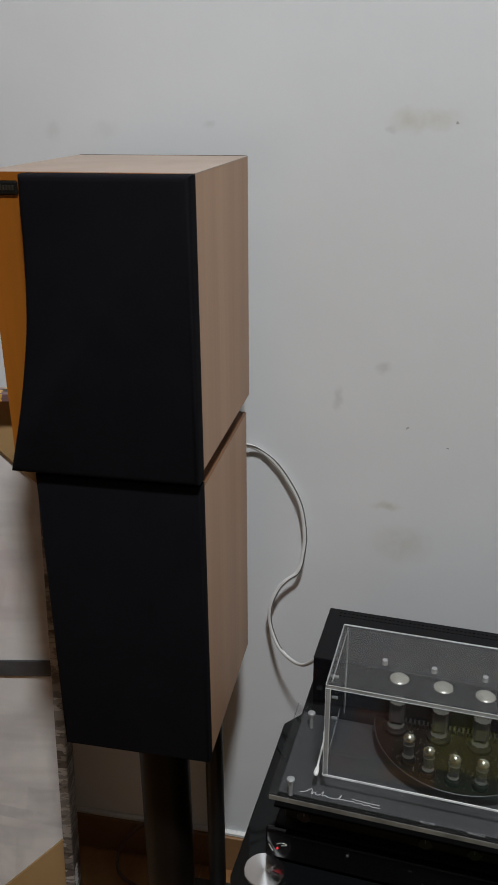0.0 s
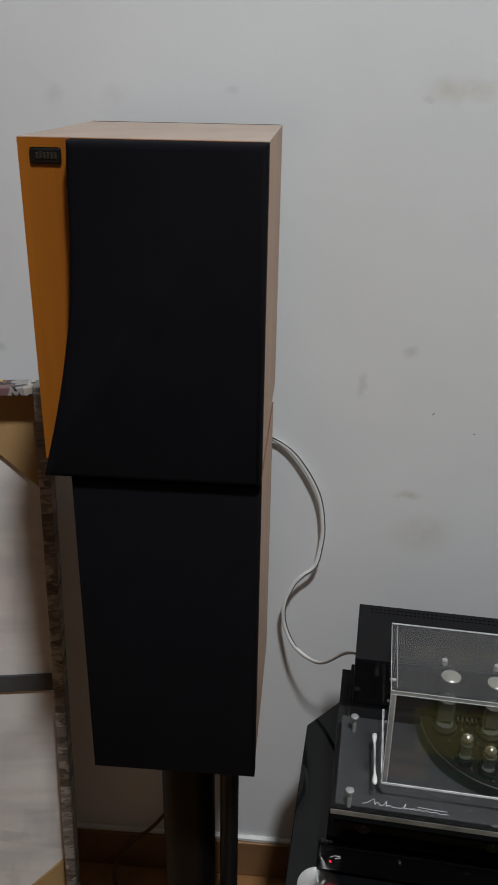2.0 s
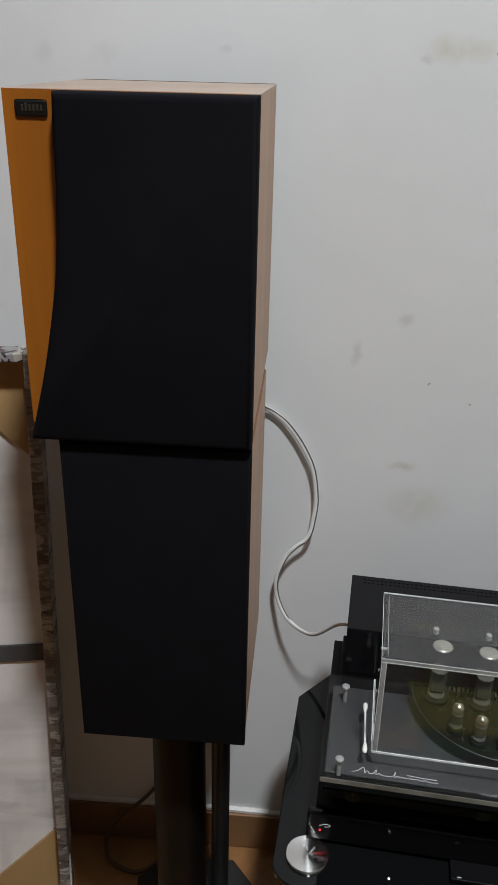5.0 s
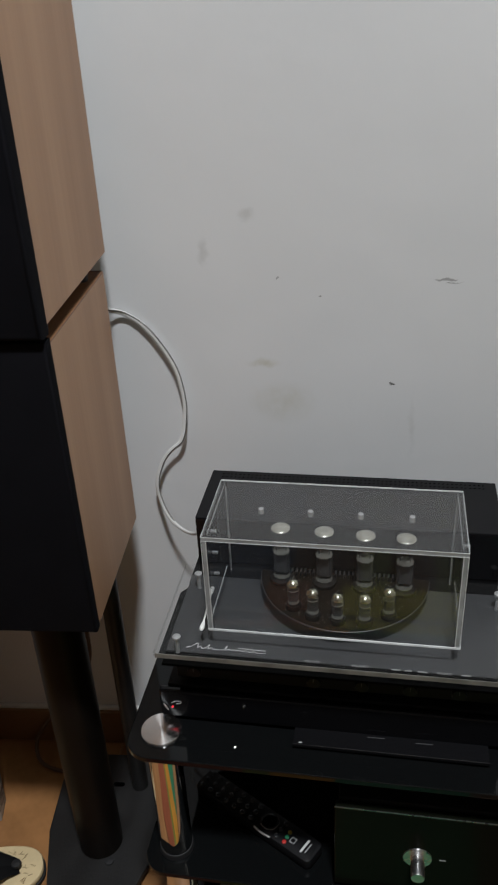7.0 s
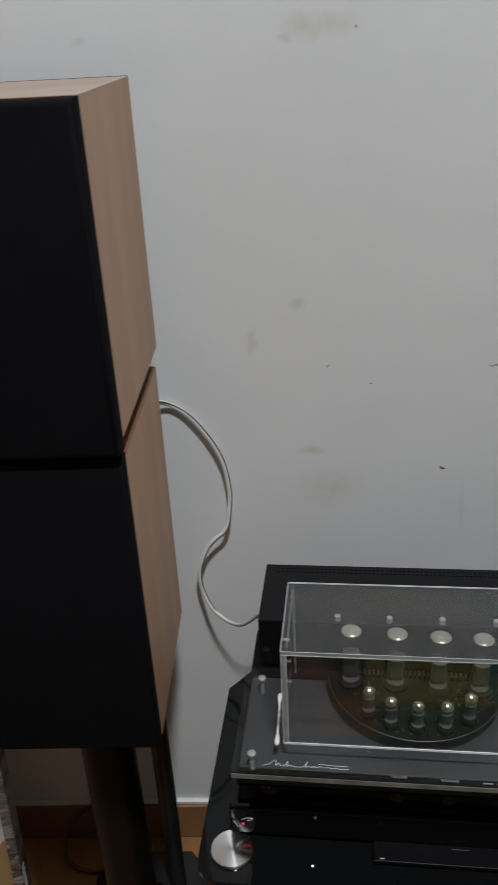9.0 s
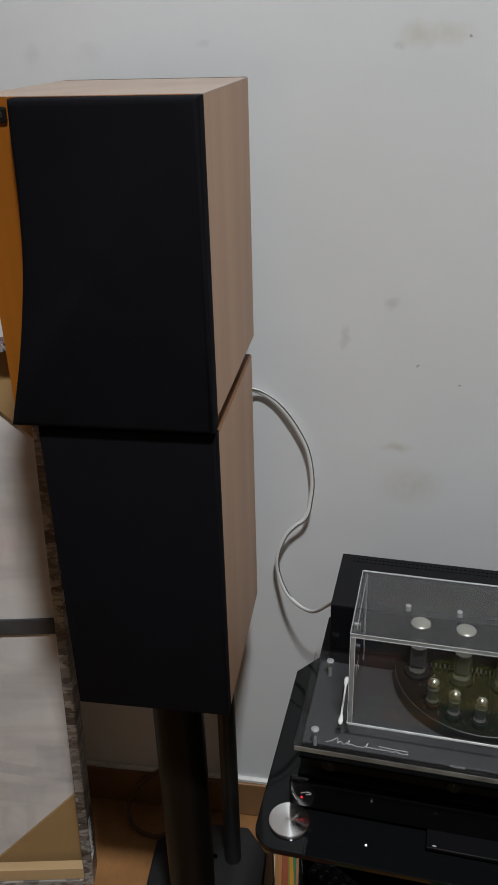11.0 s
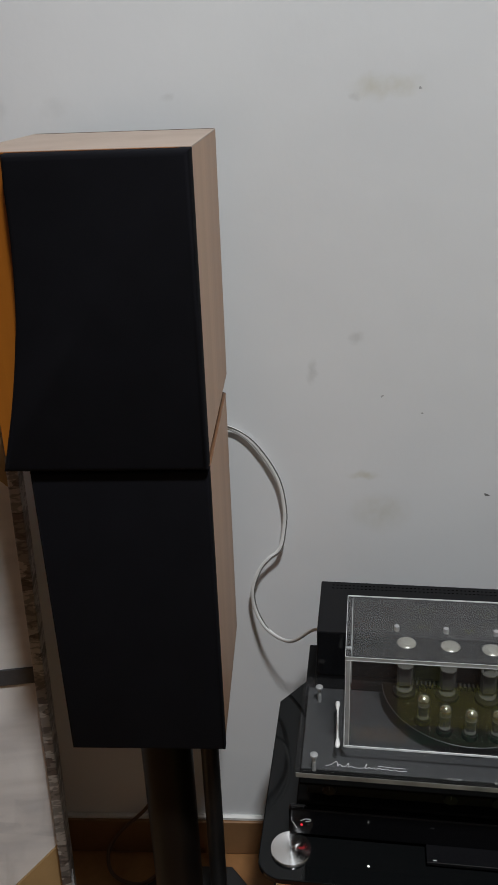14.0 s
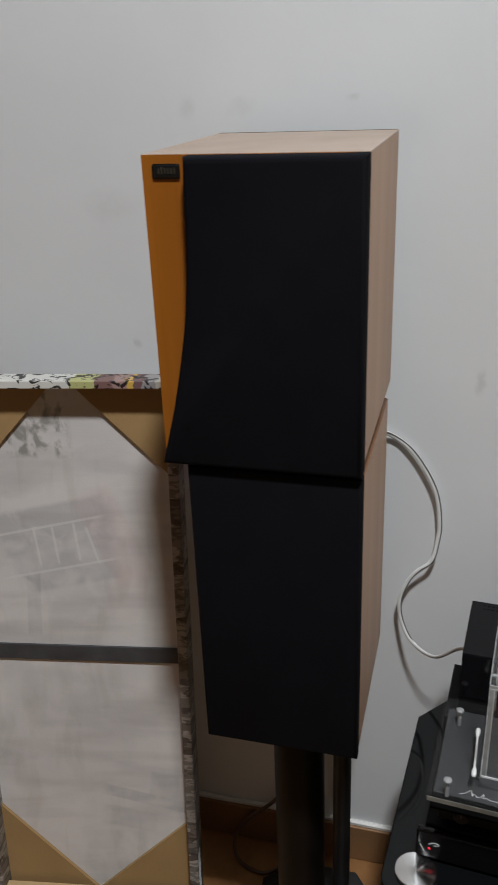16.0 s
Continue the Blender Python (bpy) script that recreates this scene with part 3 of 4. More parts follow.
def writing(name, text, size, m, material, parent, label=""):
    """Flat lettering with the built-in font, as a mesh."""
    cu = bpy.data.curves.new(name, "FONT")
    cu.body, cu.size, cu.align_x, cu.align_y, cu.extrude = text, size, "CENTER", "CENTER", 0.0002
    tmp = bpy.data.objects.new(name, cu)
    me = bpy.data.meshes.new_from_object(tmp)
    bpy.data.objects.remove(tmp)
    bm = bmesh.new()
    bm.from_mesh(me)
    bpy.data.meshes.remove(me)
    return part(name, moved(bm, m), material, parent, label)


# ---- room ----
WALL_Y, X0, X1, Y0, TOP = 1.125, -3.4, 1.55, -4.6, 3.70


def setting(name, bm, material, label):
    me = bpy.data.meshes.new(name)
    bm.to_mesh(me)
    bm.free()
    me.materials.append(material)
    ob = new(name, me)
    BASE[ob.name] = Vector((0, 0, 0))
    return tagged(ob, label, "wall" if "wall" in name else name, kind="structure")


setting("wall_north", box(X0 - 0.12, X1 + 0.12, WALL_Y, WALL_Y + 0.12, -0.1, TOP), M_WALL, "scuffed and stained white painted wall")
# South, west and east walls are unseen; their dark colour shapes the fill light.
setting("wall_south", box(X0 - 0.12, X1 + 0.12, Y0 - 0.12, Y0, -0.1, TOP), M_SHADE, "unseen wall in dark beige that limits bounced light")
setting("wall_west", box(X0 - 0.12, X0, Y0, WALL_Y, -0.1, TOP), M_SHADE, "unseen wall in dark beige that limits bounced light")
setting("wall_east", box(X1, X1 + 0.12, Y0, WALL_Y, -0.1, TOP), M_SHADE, "unseen wall in dark beige that limits bounced light")
setting("ceiling", box(X0 - 0.12, X1 + 0.12, Y0 - 0.12, WALL_Y + 0.12, TOP, TOP + 0.1), M_CEIL, "plain white painted ceiling")
floor = setting("floor", box(X0, X1, Y0, WALL_Y, -0.1, -0.003), M_GROUT, "glazed terracotta floor tiles with pale joints")
baseboard = setting("baseboard", box(X0, X1, WALL_Y - 0.003, WALL_Y, 0.0, 0.084), M_GROUT, "brown ceramic skirting tiles with white filler above")

ceiling_lamp = thing("ceiling_lamp", (LAMP_X, LAMP_Y, TOP), 0, "round white ceiling lamp, switched on", "ceiling lamp")
part("lamp_base", turned([(0.16, 0.0), (0.16, -0.03), (0.155, -0.035)], LAMP_X, LAMP_Y, TOP), M_WHITE, ceiling_lamp, smooth=True)
part("diffuser", turned([(0.150, -0.035), (0.149, -0.055), (0.13, -0.065), (0.06, -0.07), (0.001, -0.071)], LAMP_X, LAMP_Y, TOP), M_LAMPGLASS, ceiling_lamp, smooth=True)

# ---- loudspeakers and their stand ----
SX0, SX1, SF = -0.434, -0.212, 0.800


def grille_outline(z0, z1, x_right, lefts):
    """Front outline (x, z): straight but for the left edge, which follows lefts (fraction down, x)."""
    pts = [(x_right, z0), (x_right, z1)]
    left = [Vector((x, z1 + (z0 - z1) * f, 0)) for f, x in lefts]
    pts += [(p.x, p.y) for p in smooth_line(left, 5)]
    return pts


def upright_slab(outline, y0, y1, bevel):
    """A prism over an outline of (x, z), from y0 (front) to y1, with a soft front edge."""
    bm = bmesh.new()
    fr = [bm.verts.new((x, y0, z)) for x, z in outline]
    bk = [bm.verts.new((x, y1, z)) for x, z in outline]
    f = bm.faces.new(fr)
    bm.faces.new(bk)
    k = len(fr)
    for i in range(k):
        bm.faces.new((fr[i], fr[(i + 1) % k], bk[(i + 1) % k], bk[i]))
    bmesh.ops.recalc_face_normals(bm, faces=bm.faces)
    if bevel:
        bmesh.ops.bevel(bm, geom=list(f.edges), offset=bevel, segments=3, affect="EDGES", profile=0.5)
    return bm


def cabinet(sp, x0, x1, y0, y1, z0, z1, side_mat, top_mat):
    """Carcass of boards: sides, top, bottom and back round an inner box."""
    t = 0.012
    part("side_panel", box(x1 - t, x1, y0, y1, z0, z1 - 0.0016, 0.0003), side_mat, sp, "walnut veneered side")
    part("side_panel", box(x0, x0 + t, y0, y1, z0, z1 - 0.0016, 0.0003), side_mat, sp, "walnut veneered side")
    part("top_panel", box(x0, x1, y0, y1, z1 - 0.0016, z1, 0.0003), top_mat, sp, "veneered top board")
    part("bottom_panel", box(x0 + t, x1 - t, y0, y1, z0 + 0.0004, z0 + t, 0.001), side_mat, sp)
    part("back_panel", box(x0 + t, x1 - t, y1 - t, y1 - 0.002, z0 + t, z1 - 0.002), M_CABBLACK, sp, "black back panel")
    # Thin dark strip, added only to draw the rear top edge against the wall.
    part("rear_outline", box(x0 + 0.002, x1 - 0.002, y1 + 0.0002, y1 + 0.0014, z1 - 0.004, z1 + 0.0004), M_OUTLINE, sp, "dark strip added to outline the rear edge")


upper = thing("loudspeaker", (-0.323, 0.93, 0.968), 0, "walnut bookshelf loudspeaker with black grille and orange baffle strip", "loudspeaker", "stacked loudspeakers")
UZ0, UZ1 = 0.9875, 1.299
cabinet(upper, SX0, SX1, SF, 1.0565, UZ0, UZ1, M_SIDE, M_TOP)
part("baffle", box(SX0 + 0.0005, SX1 - 0.012, SF - 0.002, SF - 0.0002, UZ0 + 0.001, UZ1 - 0.0005), M_BAFFLE, upper, "orange cherry wood front baffle")
part("grille", upright_slab(grille_outline(UZ0 - 0.0095, UZ1 - 0.0008, SX1 + 0.0005, [(0, SX0 + 0.049), (0.1, SX0 + 0.0475), (0.25, SX0 + 0.0465), (0.45, SX0 + 0.0415), (0.62, SX0 + 0.0325), (0.78, SX0 + 0.0215), (0.9, SX0 + 0.0115), (1.0, SX0 + 0.003)]), SF - 0.024, SF - 0.001, 0.006), M_CLOTH, upper, "black cloth grille with a curved edge", smooth=True)
badge = part("badge", box(-0.4225, -0.3945, SF - 0.004, SF - 0.0015, 1.2765, 1.2905, 0.002), M_BADGE, upper, "black maker's badge")
part("badge_mark", joined(*[box(-0.4170 + 0.0033 * i, -0.4147 + 0.0033 * i, SF - 0.0046, SF - 0.0038, 1.2810, 1.2862 + (0.0012 if i == 1 else 0), 0.0003, 1) for i in range(6)]), M_GOLD, badge, "dull gold bars")
for fx in (SX0 + 0.05, SX1 - 0.02):
    for fy in (SF + 0.03, 1.0):
        part("rubber_foot", turned([(0.009, 0), (0.0095, 0.008), (0.009, 0.0197)], fx, fy, 0.968, 16), M_RUBBER, upper, smooth=True)

lower = thing("loudspeaker", (-0.31, 0.92, 0.575), 0, "narrower walnut loudspeaker with full black grille on a stand", "loudspeaker", "stacked loudspeakers")
LZ0, LZ1 = 0.586, 0.968
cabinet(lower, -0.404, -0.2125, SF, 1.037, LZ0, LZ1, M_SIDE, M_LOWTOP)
part("baffle", box(-0.4035, -0.2245, SF - 0.001, SF - 0.0002, LZ0 + 0.001, LZ1 - 0.001), M_CABBLACK, lower, "black front baffle")
part("grille", upright_slab([(-0.2115, LZ0 - 0.001), (-0.2115, LZ1 + 0.006), (-0.4055, LZ1 + 0.006), (-0.4055, LZ0 - 0.001)], SF - 0.016, SF - 0.0012, 0.004), M_CLOTH, lower, "black cloth grille", smooth=True)

stand = thing("speaker_stand", (-0.31, 0.91, 0.0), 0, "black steel loudspeaker stand with thick round column", "speaker stand")
part("top_plate", slab(rounded(-0.385, -0.235, 0.83, 0.99, 0.01), 0.578, 0.586, 0.001), M_STEEL_BLK, stand)
part("column", turned([(0.0362, 0.02), (0.0362, 0.576), (0.036, 0.578)], -0.3078, 0.891, 0.0, 48), M_POST, stand, "dark lacquered round column", smooth=True)
part("rear_rod", turned([(0.0145, 0.02), (0.0145, 0.578)], -0.2625, 1.003, 0.0, 24), M_STEEL_BLK, stand, "thin black rear rod", smooth=True)
part("base_plate", slab([(-0.377, 0.797), (-0.236, 0.803), (-0.203, 0.90), (-0.205, 1.02), (-0.245, 1.068), (-0.345, 1.068), (-0.408, 1.02), (-0.403, 0.905)], 0.009, 0.0235, 0.0025), M_STEEL_BLK, stand, "chipped black steel base plate")
for fx, fy in ((-0.366, 0.806), (-0.245, 0.811), (-0.39, 1.0), (-0.22, 1.0)):
    part("stud_foot", turned([(0.0085, 0.0), (0.0115, 0.004), (0.0115, 0.010)], fx, fy, 0.0, 12), M_STEEL_BLK, stand, smooth=True)
part("cable_slot", slab(rounded(-0.311, -0.291, 0.997, 1.006, 0.004), 0.0234, 0.0238), M_HOLE, stand, "dark slot")
for fx, fy in ((-0.285, 0.852),):
    part("bolt_head", turned([(0.0075, 0.0235), (0.0072, 0.026), (0.003, 0.0268)], fx, fy, 0.0, 12), M_RUBBER, stand, smooth=True)

cable = thing("speaker_cable", (-0.16, 1.09, 0.5), 0, "white flat two-core speaker cable hanging on the wall", "cable")
CABLE = [(-0.262, 1.045, 0.925), (-0.242, 1.1, 0.893), (-0.2155, 1.118, 0.881), (-0.181, 1.117, 0.855), (-0.148, 1.115, 0.8), (-0.1375, 1.114, 0.744), (-0.1402, 1.112, 0.704), (-0.144, 1.11, 0.685), (-0.1505, 1.109, 0.673), (-0.164, 1.108, 0.662), (-0.179, 1.108, 0.641), (-0.1905, 1.106, 0.604), (-0.1859, 1.104, 0.5662), (-0.1659, 1.088, 0.5394), (-0.1317, 1.064, 0.5372), (-0.0989, 1.04, 0.5762), (-0.0795, 1.012, 0.5994)]
part("insulation", hose(CABLE, 0.0035, 0.0017, 8, 10), M_CABLE, cable, smooth=True)
part("core", hose([(x + 0.0028, y - 0.0012, z + 0.0012) for x, y, z in CABLE], 0.0009, 0.0009, 8, 6), M_COPPER, cable, "grey strand along the edge", smooth=True)

floor_cable = thing("floor_cable", (-0.45, 1.06, 0.0), 0, "dark cable looped on the floor behind the stand", "cable")
part("cable_jacket", hose([(-0.33, 1.05, 0.40), (-0.345, 1.085, 0.25), (-0.40, 1.105, 0.13), (-0.455, 1.10, 0.07), (-0.478, 1.085, 0.035), (-0.47, 1.06, 0.012), (-0.44, 1.045, 0.005), (-0.405, 1.045, 0.005), (-0.36, 1.09, 0.005)], 0.0035), M_BLKCABLE, floor_cable, smooth=True)

# ---- canvas picture seen from behind ----
PYAW, PLEAN, PW, PH, PD = 10.0, 6.2, 0.372, 0.980, 0.045
picture = new("canvas_picture")
picture.matrix_world = Matrix.Translation((-0.502, 0.934, 0.0)) @ pose(0, 0, 0, 0, 0, PYAW) @ pose(0, 0, 0, -PLEAN, 0, 0) @ pose(0, 0, 0, 0, 0.5, 0)
BASE[picture.name] = Vector((0, 0, 0))
tagged(picture, "large stretched canvas leaning with its bare back outwards", "picture")
W = 0.016
part("wrapped_edge", box(-W, 0, 0, PD, 0, PH, 0.002), M_WRAP, picture, "printed canvas folded round the edge")
part("wrapped_edge", box(-PW, -PW + W, 0, PD, 0, PH, 0.002), M_WRAP, picture, "printed canvas folded round the edge")
part("wrapped_edge", box(-PW + W, -W, 0, PD, PH - 0.012, PH, 0.0015), M_WRAPTOP, picture, "colourful printed canvas edge")
part("wrapped_edge", box(-PW + W, -W, 0, PD, 0, 0.012, 0.002), M_WRAP, picture, "printed canvas folded round the edge")
part("stretcher_bar", box(-PW + W, -W, 0.003, 0.022, 0.012, 0.036, 0.001), M_PINE, picture, "pale pine stretcher bar")
part("canvas", box(-PW + W, -W, PD - 0.006, PD - 0.003, 0.012, PH - 0.0122), M_CANVAS, picture, "smeared grey-white canvas back")
part("cross_bar", box(-PW + W, -W, PD - 0.0105, PD - 0.0065, 0.497, 0.525, 0.001), M_TAPE, picture, "dark grey cross bar")
CL, CR, CB, CT = -PW + W, -W, 0.013, PH - 0.0125
for pts in (((CR, CB), (CR, 0.181), (-0.194, CB)), ((CL, CB), (CL, 0.195), (-0.186, CB)), ((CR, CT), (CR, 0.823), (-0.161, CT)), ((CL, CT), (CL, 0.790), (-0.191, CT))):
    part("corner_brace", upright_slab(list(pts), PD - 0.0125, PD - 0.0065, 0), M_CARD, picture, "brown hardboard corner brace")
for lz, lw in ((0.052, 0.004), (0.063, 0.010), (0.075, 0.009), (0.086, 0.010), (0.098, 0.005), (0.108, 0.009), (0.118, 0.010), (0.129, 0.006)):
    part("edge_lettering", joined(box(-0.0002, 0.0006, 0.004, 0.024, lz, lz + 0.0026), box(-0.0002, 0.0006, 0.004 + 0.002 * (lz * 1000 % 4), 0.024 - lw * 0.4, lz + 0.0048, lz + 0.0074)), M_INK, picture, "worn white bars of print")

# ---- rack with the hi-fi ----
RY = -4.87
rack = thing("hifi_rack", (0.25, 0.88, 0.0), RY, "black glass hi-fi rack with chrome corner posts", "rack")
RX0, RX1, RF, RB = -0.231, 0.74, 0.671, 1.06
ZT, ZM, ZB = 0.481, 0.258, 0.045


def cut_corner(x0, x1, y0, y1, r, c):
    """Glass outline: rounded front corners, back corners cut off."""
    p = [(x1 - c, y1), (x0 + c, y1), (x0, y1 - c * 1.35)]
    for cx, a0 in ((x0 + r, 180), (x1 - r, 270)):
        p += [(cx + r * math.cos(radians(a0 + 11.25 * i)), y0 + r + r * math.sin(radians(a0 + 11.25 * i))) for i in range(9)]
    return p + [(x1, y1 - c * 1.35)]


for zz in (ZT, ZM, ZB):
    part("glass_shelf", slab(cut_corner(RX0, RX1, RF, RB, 0.03, 0.063), zz - 0.008, zz, 0.0012), M_BGLASS, rack, "glossy black glass shelf")
for px, py in ((-0.192, 0.713), (0.70, 0.713), (-0.14, 0.97), (0.65, 0.97)):
    for a, b in ((ZM, ZT - 0.008), (ZB, ZM - 0.008), (0.0, ZB - 0.008)):
        post = part("post", turned([(0.0215, a), (0.0215, b)], px, py, 0.0, 40), M_CHROME, rack, "chrome tube post", smooth=True)
        part("collar", turned([(0.0232, a), (0.0232, a + 0.006), (0.0222, a + 0.008), (0.0217, a + 0.008)], px, py, 0.0, 40), M_RUBBER, post, "black plastic collar", smooth=True)
    recentred(part("cap_disc", turned([(0.0252, ZT), (0.0252, ZT + 0.003), (0.0244, ZT + 0.004), (0.0005, ZT + 0.0041)], px, py, 0.0, 64), M_BRUSH, rack, "brushed aluminium cap disc", smooth=True), (px, py, ZT))

player = thing("disc_player", (0.03, 0.86, ZT), RY, "slim glossy black disc player with red standby light", "disc player")
part("body", box(-0.187, 0.235, 0.742, 0.985, ZT + 0.008, ZT + 0.052, 0.002), M_AMP, player)
part("fascia", box(-0.196, 0.236, 0.732, 0.7418, ZT + 0.006, ZT + 0.050, 0.003), M_GLOSS, player, "glossy black front")
part("front_flap", box(-0.028, 0.20, 0.706, 0.7318, ZT + 0.004, ZT + 0.009, 0.0008), M_FLAP, player, "lowered glossy front flap")
for dx, dy, w in ((0.070, 0.726, 0.020), (0.126, 0.724, 0.020)):
    part("flap_mark", box(dx - w / 2, dx + w / 2, dy, dy + 0.0010, ZT + 0.0091, ZT + 0.0095), M_TAPE, player, "faint silver dash")
part("flap_dash", box(-0.021, -0.0165, 0.7085, 0.7095, ZT + 0.0091, ZT + 0.0095), M_INK, player, "tiny white dash")
part("standby_light", turned([(0.0014, 0.0), (0.0014, -0.0010)], -0.180, 0.7318, ZT + 0.024, 12, "Y"), M_LED, player, "red standby light")
part("front_mark", hose([(-0.181, 0.7314, ZT + 0.0305), (-0.175, 0.7314, ZT + 0.034), (-0.169, 0.7314, ZT + 0.0332), (-0.1695, 0.7314, ZT + 0.031), (-0.175, 0.7314, ZT + 0.0295)], 0.0004, 0.0004), M_SILVER, player, "small silver swoosh")
part("front_edge_mark", hose([(-0.191, 0.7314, ZT + 0.028), (-0.186, 0.7314, ZT + 0.018)], 0.0006, 0.0005, 4), M_SILVER, player)
for fx in (-0.17, 0.21):
    for fy in (0.76, 0.95):
        part("foot", turned([(0.011, 0.0), (0.012, 0.0085)], fx, fy, ZT, 16), M_RUBBER, player, smooth=True)
part("indicator", turned([(0.0012, 0.0), (0.0010, 0.0010)], -0.097, 0.700, ZT, 12), M_WDOT, rack, "tiny white point of light")

amp = thing("valve_amplifier", (0.022, 0.86, ZT + 0.052), RY, "black valve amplifier under a clear acrylic cover", "amplifier")
AX0, AX1, PZ = -0.186, 0.230, 0.620
part("chassis", box(AX0 + 0.012, AX1 - 0.012, 0.746, 0.985, ZT + 0.062, PZ - 0.0265, 0.0015), M_AMP, amp, "black metal chassis")
part("deck", box(AX0 + 0.006, AX1 - 0.006, 0.733, 0.8755, PZ - 0.0262, PZ - 0.0225, 0.0008), M_UNDER, amp, "deck greyed for the reflection on the acrylic plate")
# Black strip added so the gap below the plate's front stays in shade.
part("under_plate_shade", box(AX0 + 0.006, AX1 - 0.006, 0.711, 0.7328, PZ - 0.0262, PZ - 0.0232, 0.0006), M_DARKSTRIP, amp, "added black strip for the shade under the plate")
plate = part("acrylic_plate", box(AX0, AX1, 0.7046, 0.869, PZ - 0.0078, PZ, 0.0004, 1), M_DECK, amp, "thick clear acrylic top plate over black deck")
plate.visible_shadow = False


def haze_on(ob, axis, sign):
    """Leaves the haze of reflected light on the faces that look one way; the rest have none."""
    ob.data.materials.append(M_BARE)
    for p in ob.data.polygons:
        p.material_index = 0 if p.normal[axis] * sign > 0.9 else 1


haze_on(plate, 2, 1)
part("plate_edge", box(AX0 + 0.002, AX1 - 0.002, 0.7035, 0.7043, PZ - 0.0072, PZ - 0.0009), M_PEDGE, plate, "cut front edge")
for sx in (-0.1645, 0.209):
    for sy in (0.7310, 0.849):
        scr = part("screw", turned([(0.0048, 0.0), (0.0048, 0.0020), (0.0036, 0.0030), (0.0004, 0.0033)], sx, sy, PZ, 20), M_PLUG, amp, "domed pale screw cap", smooth=True)
        part("shank", turned([(0.0026, -0.0224), (0.0026, -0.0090), (0.0022, -0.0088), (0.0022, 0.0)], sx, sy, PZ, 12), M_PLUG, scr, smooth=True)
for fx in (-0.15, 0.19):
    for fy in (0.77, 0.96):
        part("foot", turned([(0.014, 0.0), (0.015, 0.0105)], fx, fy, ZT + 0.052, 20), M_RUBBER, amp, smooth=True)
for kx in (-0.146, -0.004, 0.051, 0.106, 0.160):
    kn = part("control_knob", turned([(0.0085, 0.0), (0.0085, -0.021), (0.0076, -0.0230), (0.0003, -0.0232)], kx, 0.746, 0.574, 24, "Y"), M_KNOB, amp, "small black control knob", smooth=True)
    part("pointer", box(kx - 0.0005, kx + 0.0005, 0.7222, 0.7232, 0.576, 0.581), M_TAPE, kn)

# transformer box at the back
BX0, BX1, BY0, BY1, BZ = -0.1695, 0.212, 0.876, 0.993, 0.6905
part("transformer_box", box(BX0, BX1, BY0, BY1, PZ - 0.0365, BZ, 0.0012), M_AMP, amp, "black steel transformer box")
part("front_sheet", box(BX0 + 0.001, BX1 - 0.001, BY0 - 0.0014, BY0 - 0.0002, PZ + 0.002, BZ - 0.002), M_SHEEN, amp, "glossy black front sheet")
part("rear_chassis", box(AX0, AX1, 0.8765, 0.985, ZT + 0.062, PZ - 0.037, 0.0012), M_AMP, amp)
holes = []
for row, hy in enumerate((0.984, 0.9765)):
    for i in range(62):
        hx = BX0 + 0.016 + i * 0.0057
        holes.append(box(hx, hx + 0.0028, hy - 0.0008, hy + 0.0008, BZ - 0.001, BZ + 0.0002))
tagged(part("vent_slots", joined(*holes), M_HOLE, amp, "rows of small vent slots"), kind="stuff")

# acrylic cover
CX0, CX1, CY0, CY1, CZ0, CZ1, CTH = -0.1295, 0.158, 0.7485, 0.868, 0.6205, 0.754, 0.0056
panes = [("cover_front", box(CX0 + CTH, CX1 - CTH, CY0, CY0 + CTH, CZ0, CZ1 - CTH, 0.0004, 1)), ("cover_back", box(CX0 + CTH, CX1 - CTH, CY1 - CTH, CY1, CZ0, CZ1 - CTH, 0.0004, 1)),
         ("cover_side", box(CX0, CX0 + CTH, CY0, CY1, CZ0, CZ1 - CTH, 0.0004, 1)), ("cover_side", box(CX1 - CTH, CX1, CY0, CY1, CZ0, CZ1 - CTH, 0.0004, 1)), ("cover_top", box(CX0, CX1, CY0, CY1, CZ1 - CTH + 0.0002, CZ1, 0.0004, 1))]
cover_parts = []
for nm, bm in panes:
    p = part(nm, bm, M_ACRYLF if nm in ("cover_front", "cover_back") else M_ACRYL, amp, "clear acrylic cover pane")
    p.visible_shadow = False
    haze_on(p, *{"cover_front": (1, -1), "cover_back": (1, -1), "cover_top": (2, 1)}.get(nm, (0, -1)))
    cover_parts.append(p)
E2 = 0.0014
top_pane = cover_parts[-1]
q = 0.0008
# Thin pale strips put in for the light that the cover's edges catch.
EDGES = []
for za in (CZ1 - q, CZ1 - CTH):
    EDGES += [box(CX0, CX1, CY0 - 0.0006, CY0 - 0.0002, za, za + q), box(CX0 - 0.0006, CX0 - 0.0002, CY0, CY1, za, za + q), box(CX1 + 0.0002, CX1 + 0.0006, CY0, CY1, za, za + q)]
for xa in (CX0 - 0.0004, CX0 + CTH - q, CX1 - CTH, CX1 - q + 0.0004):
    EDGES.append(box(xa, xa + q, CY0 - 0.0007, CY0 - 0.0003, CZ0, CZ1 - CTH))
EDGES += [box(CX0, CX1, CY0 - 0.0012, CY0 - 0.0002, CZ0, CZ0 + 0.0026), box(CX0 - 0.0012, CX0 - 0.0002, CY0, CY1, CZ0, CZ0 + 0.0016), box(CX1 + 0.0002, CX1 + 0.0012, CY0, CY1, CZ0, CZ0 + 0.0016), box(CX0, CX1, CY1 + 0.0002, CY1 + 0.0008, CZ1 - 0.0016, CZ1)]
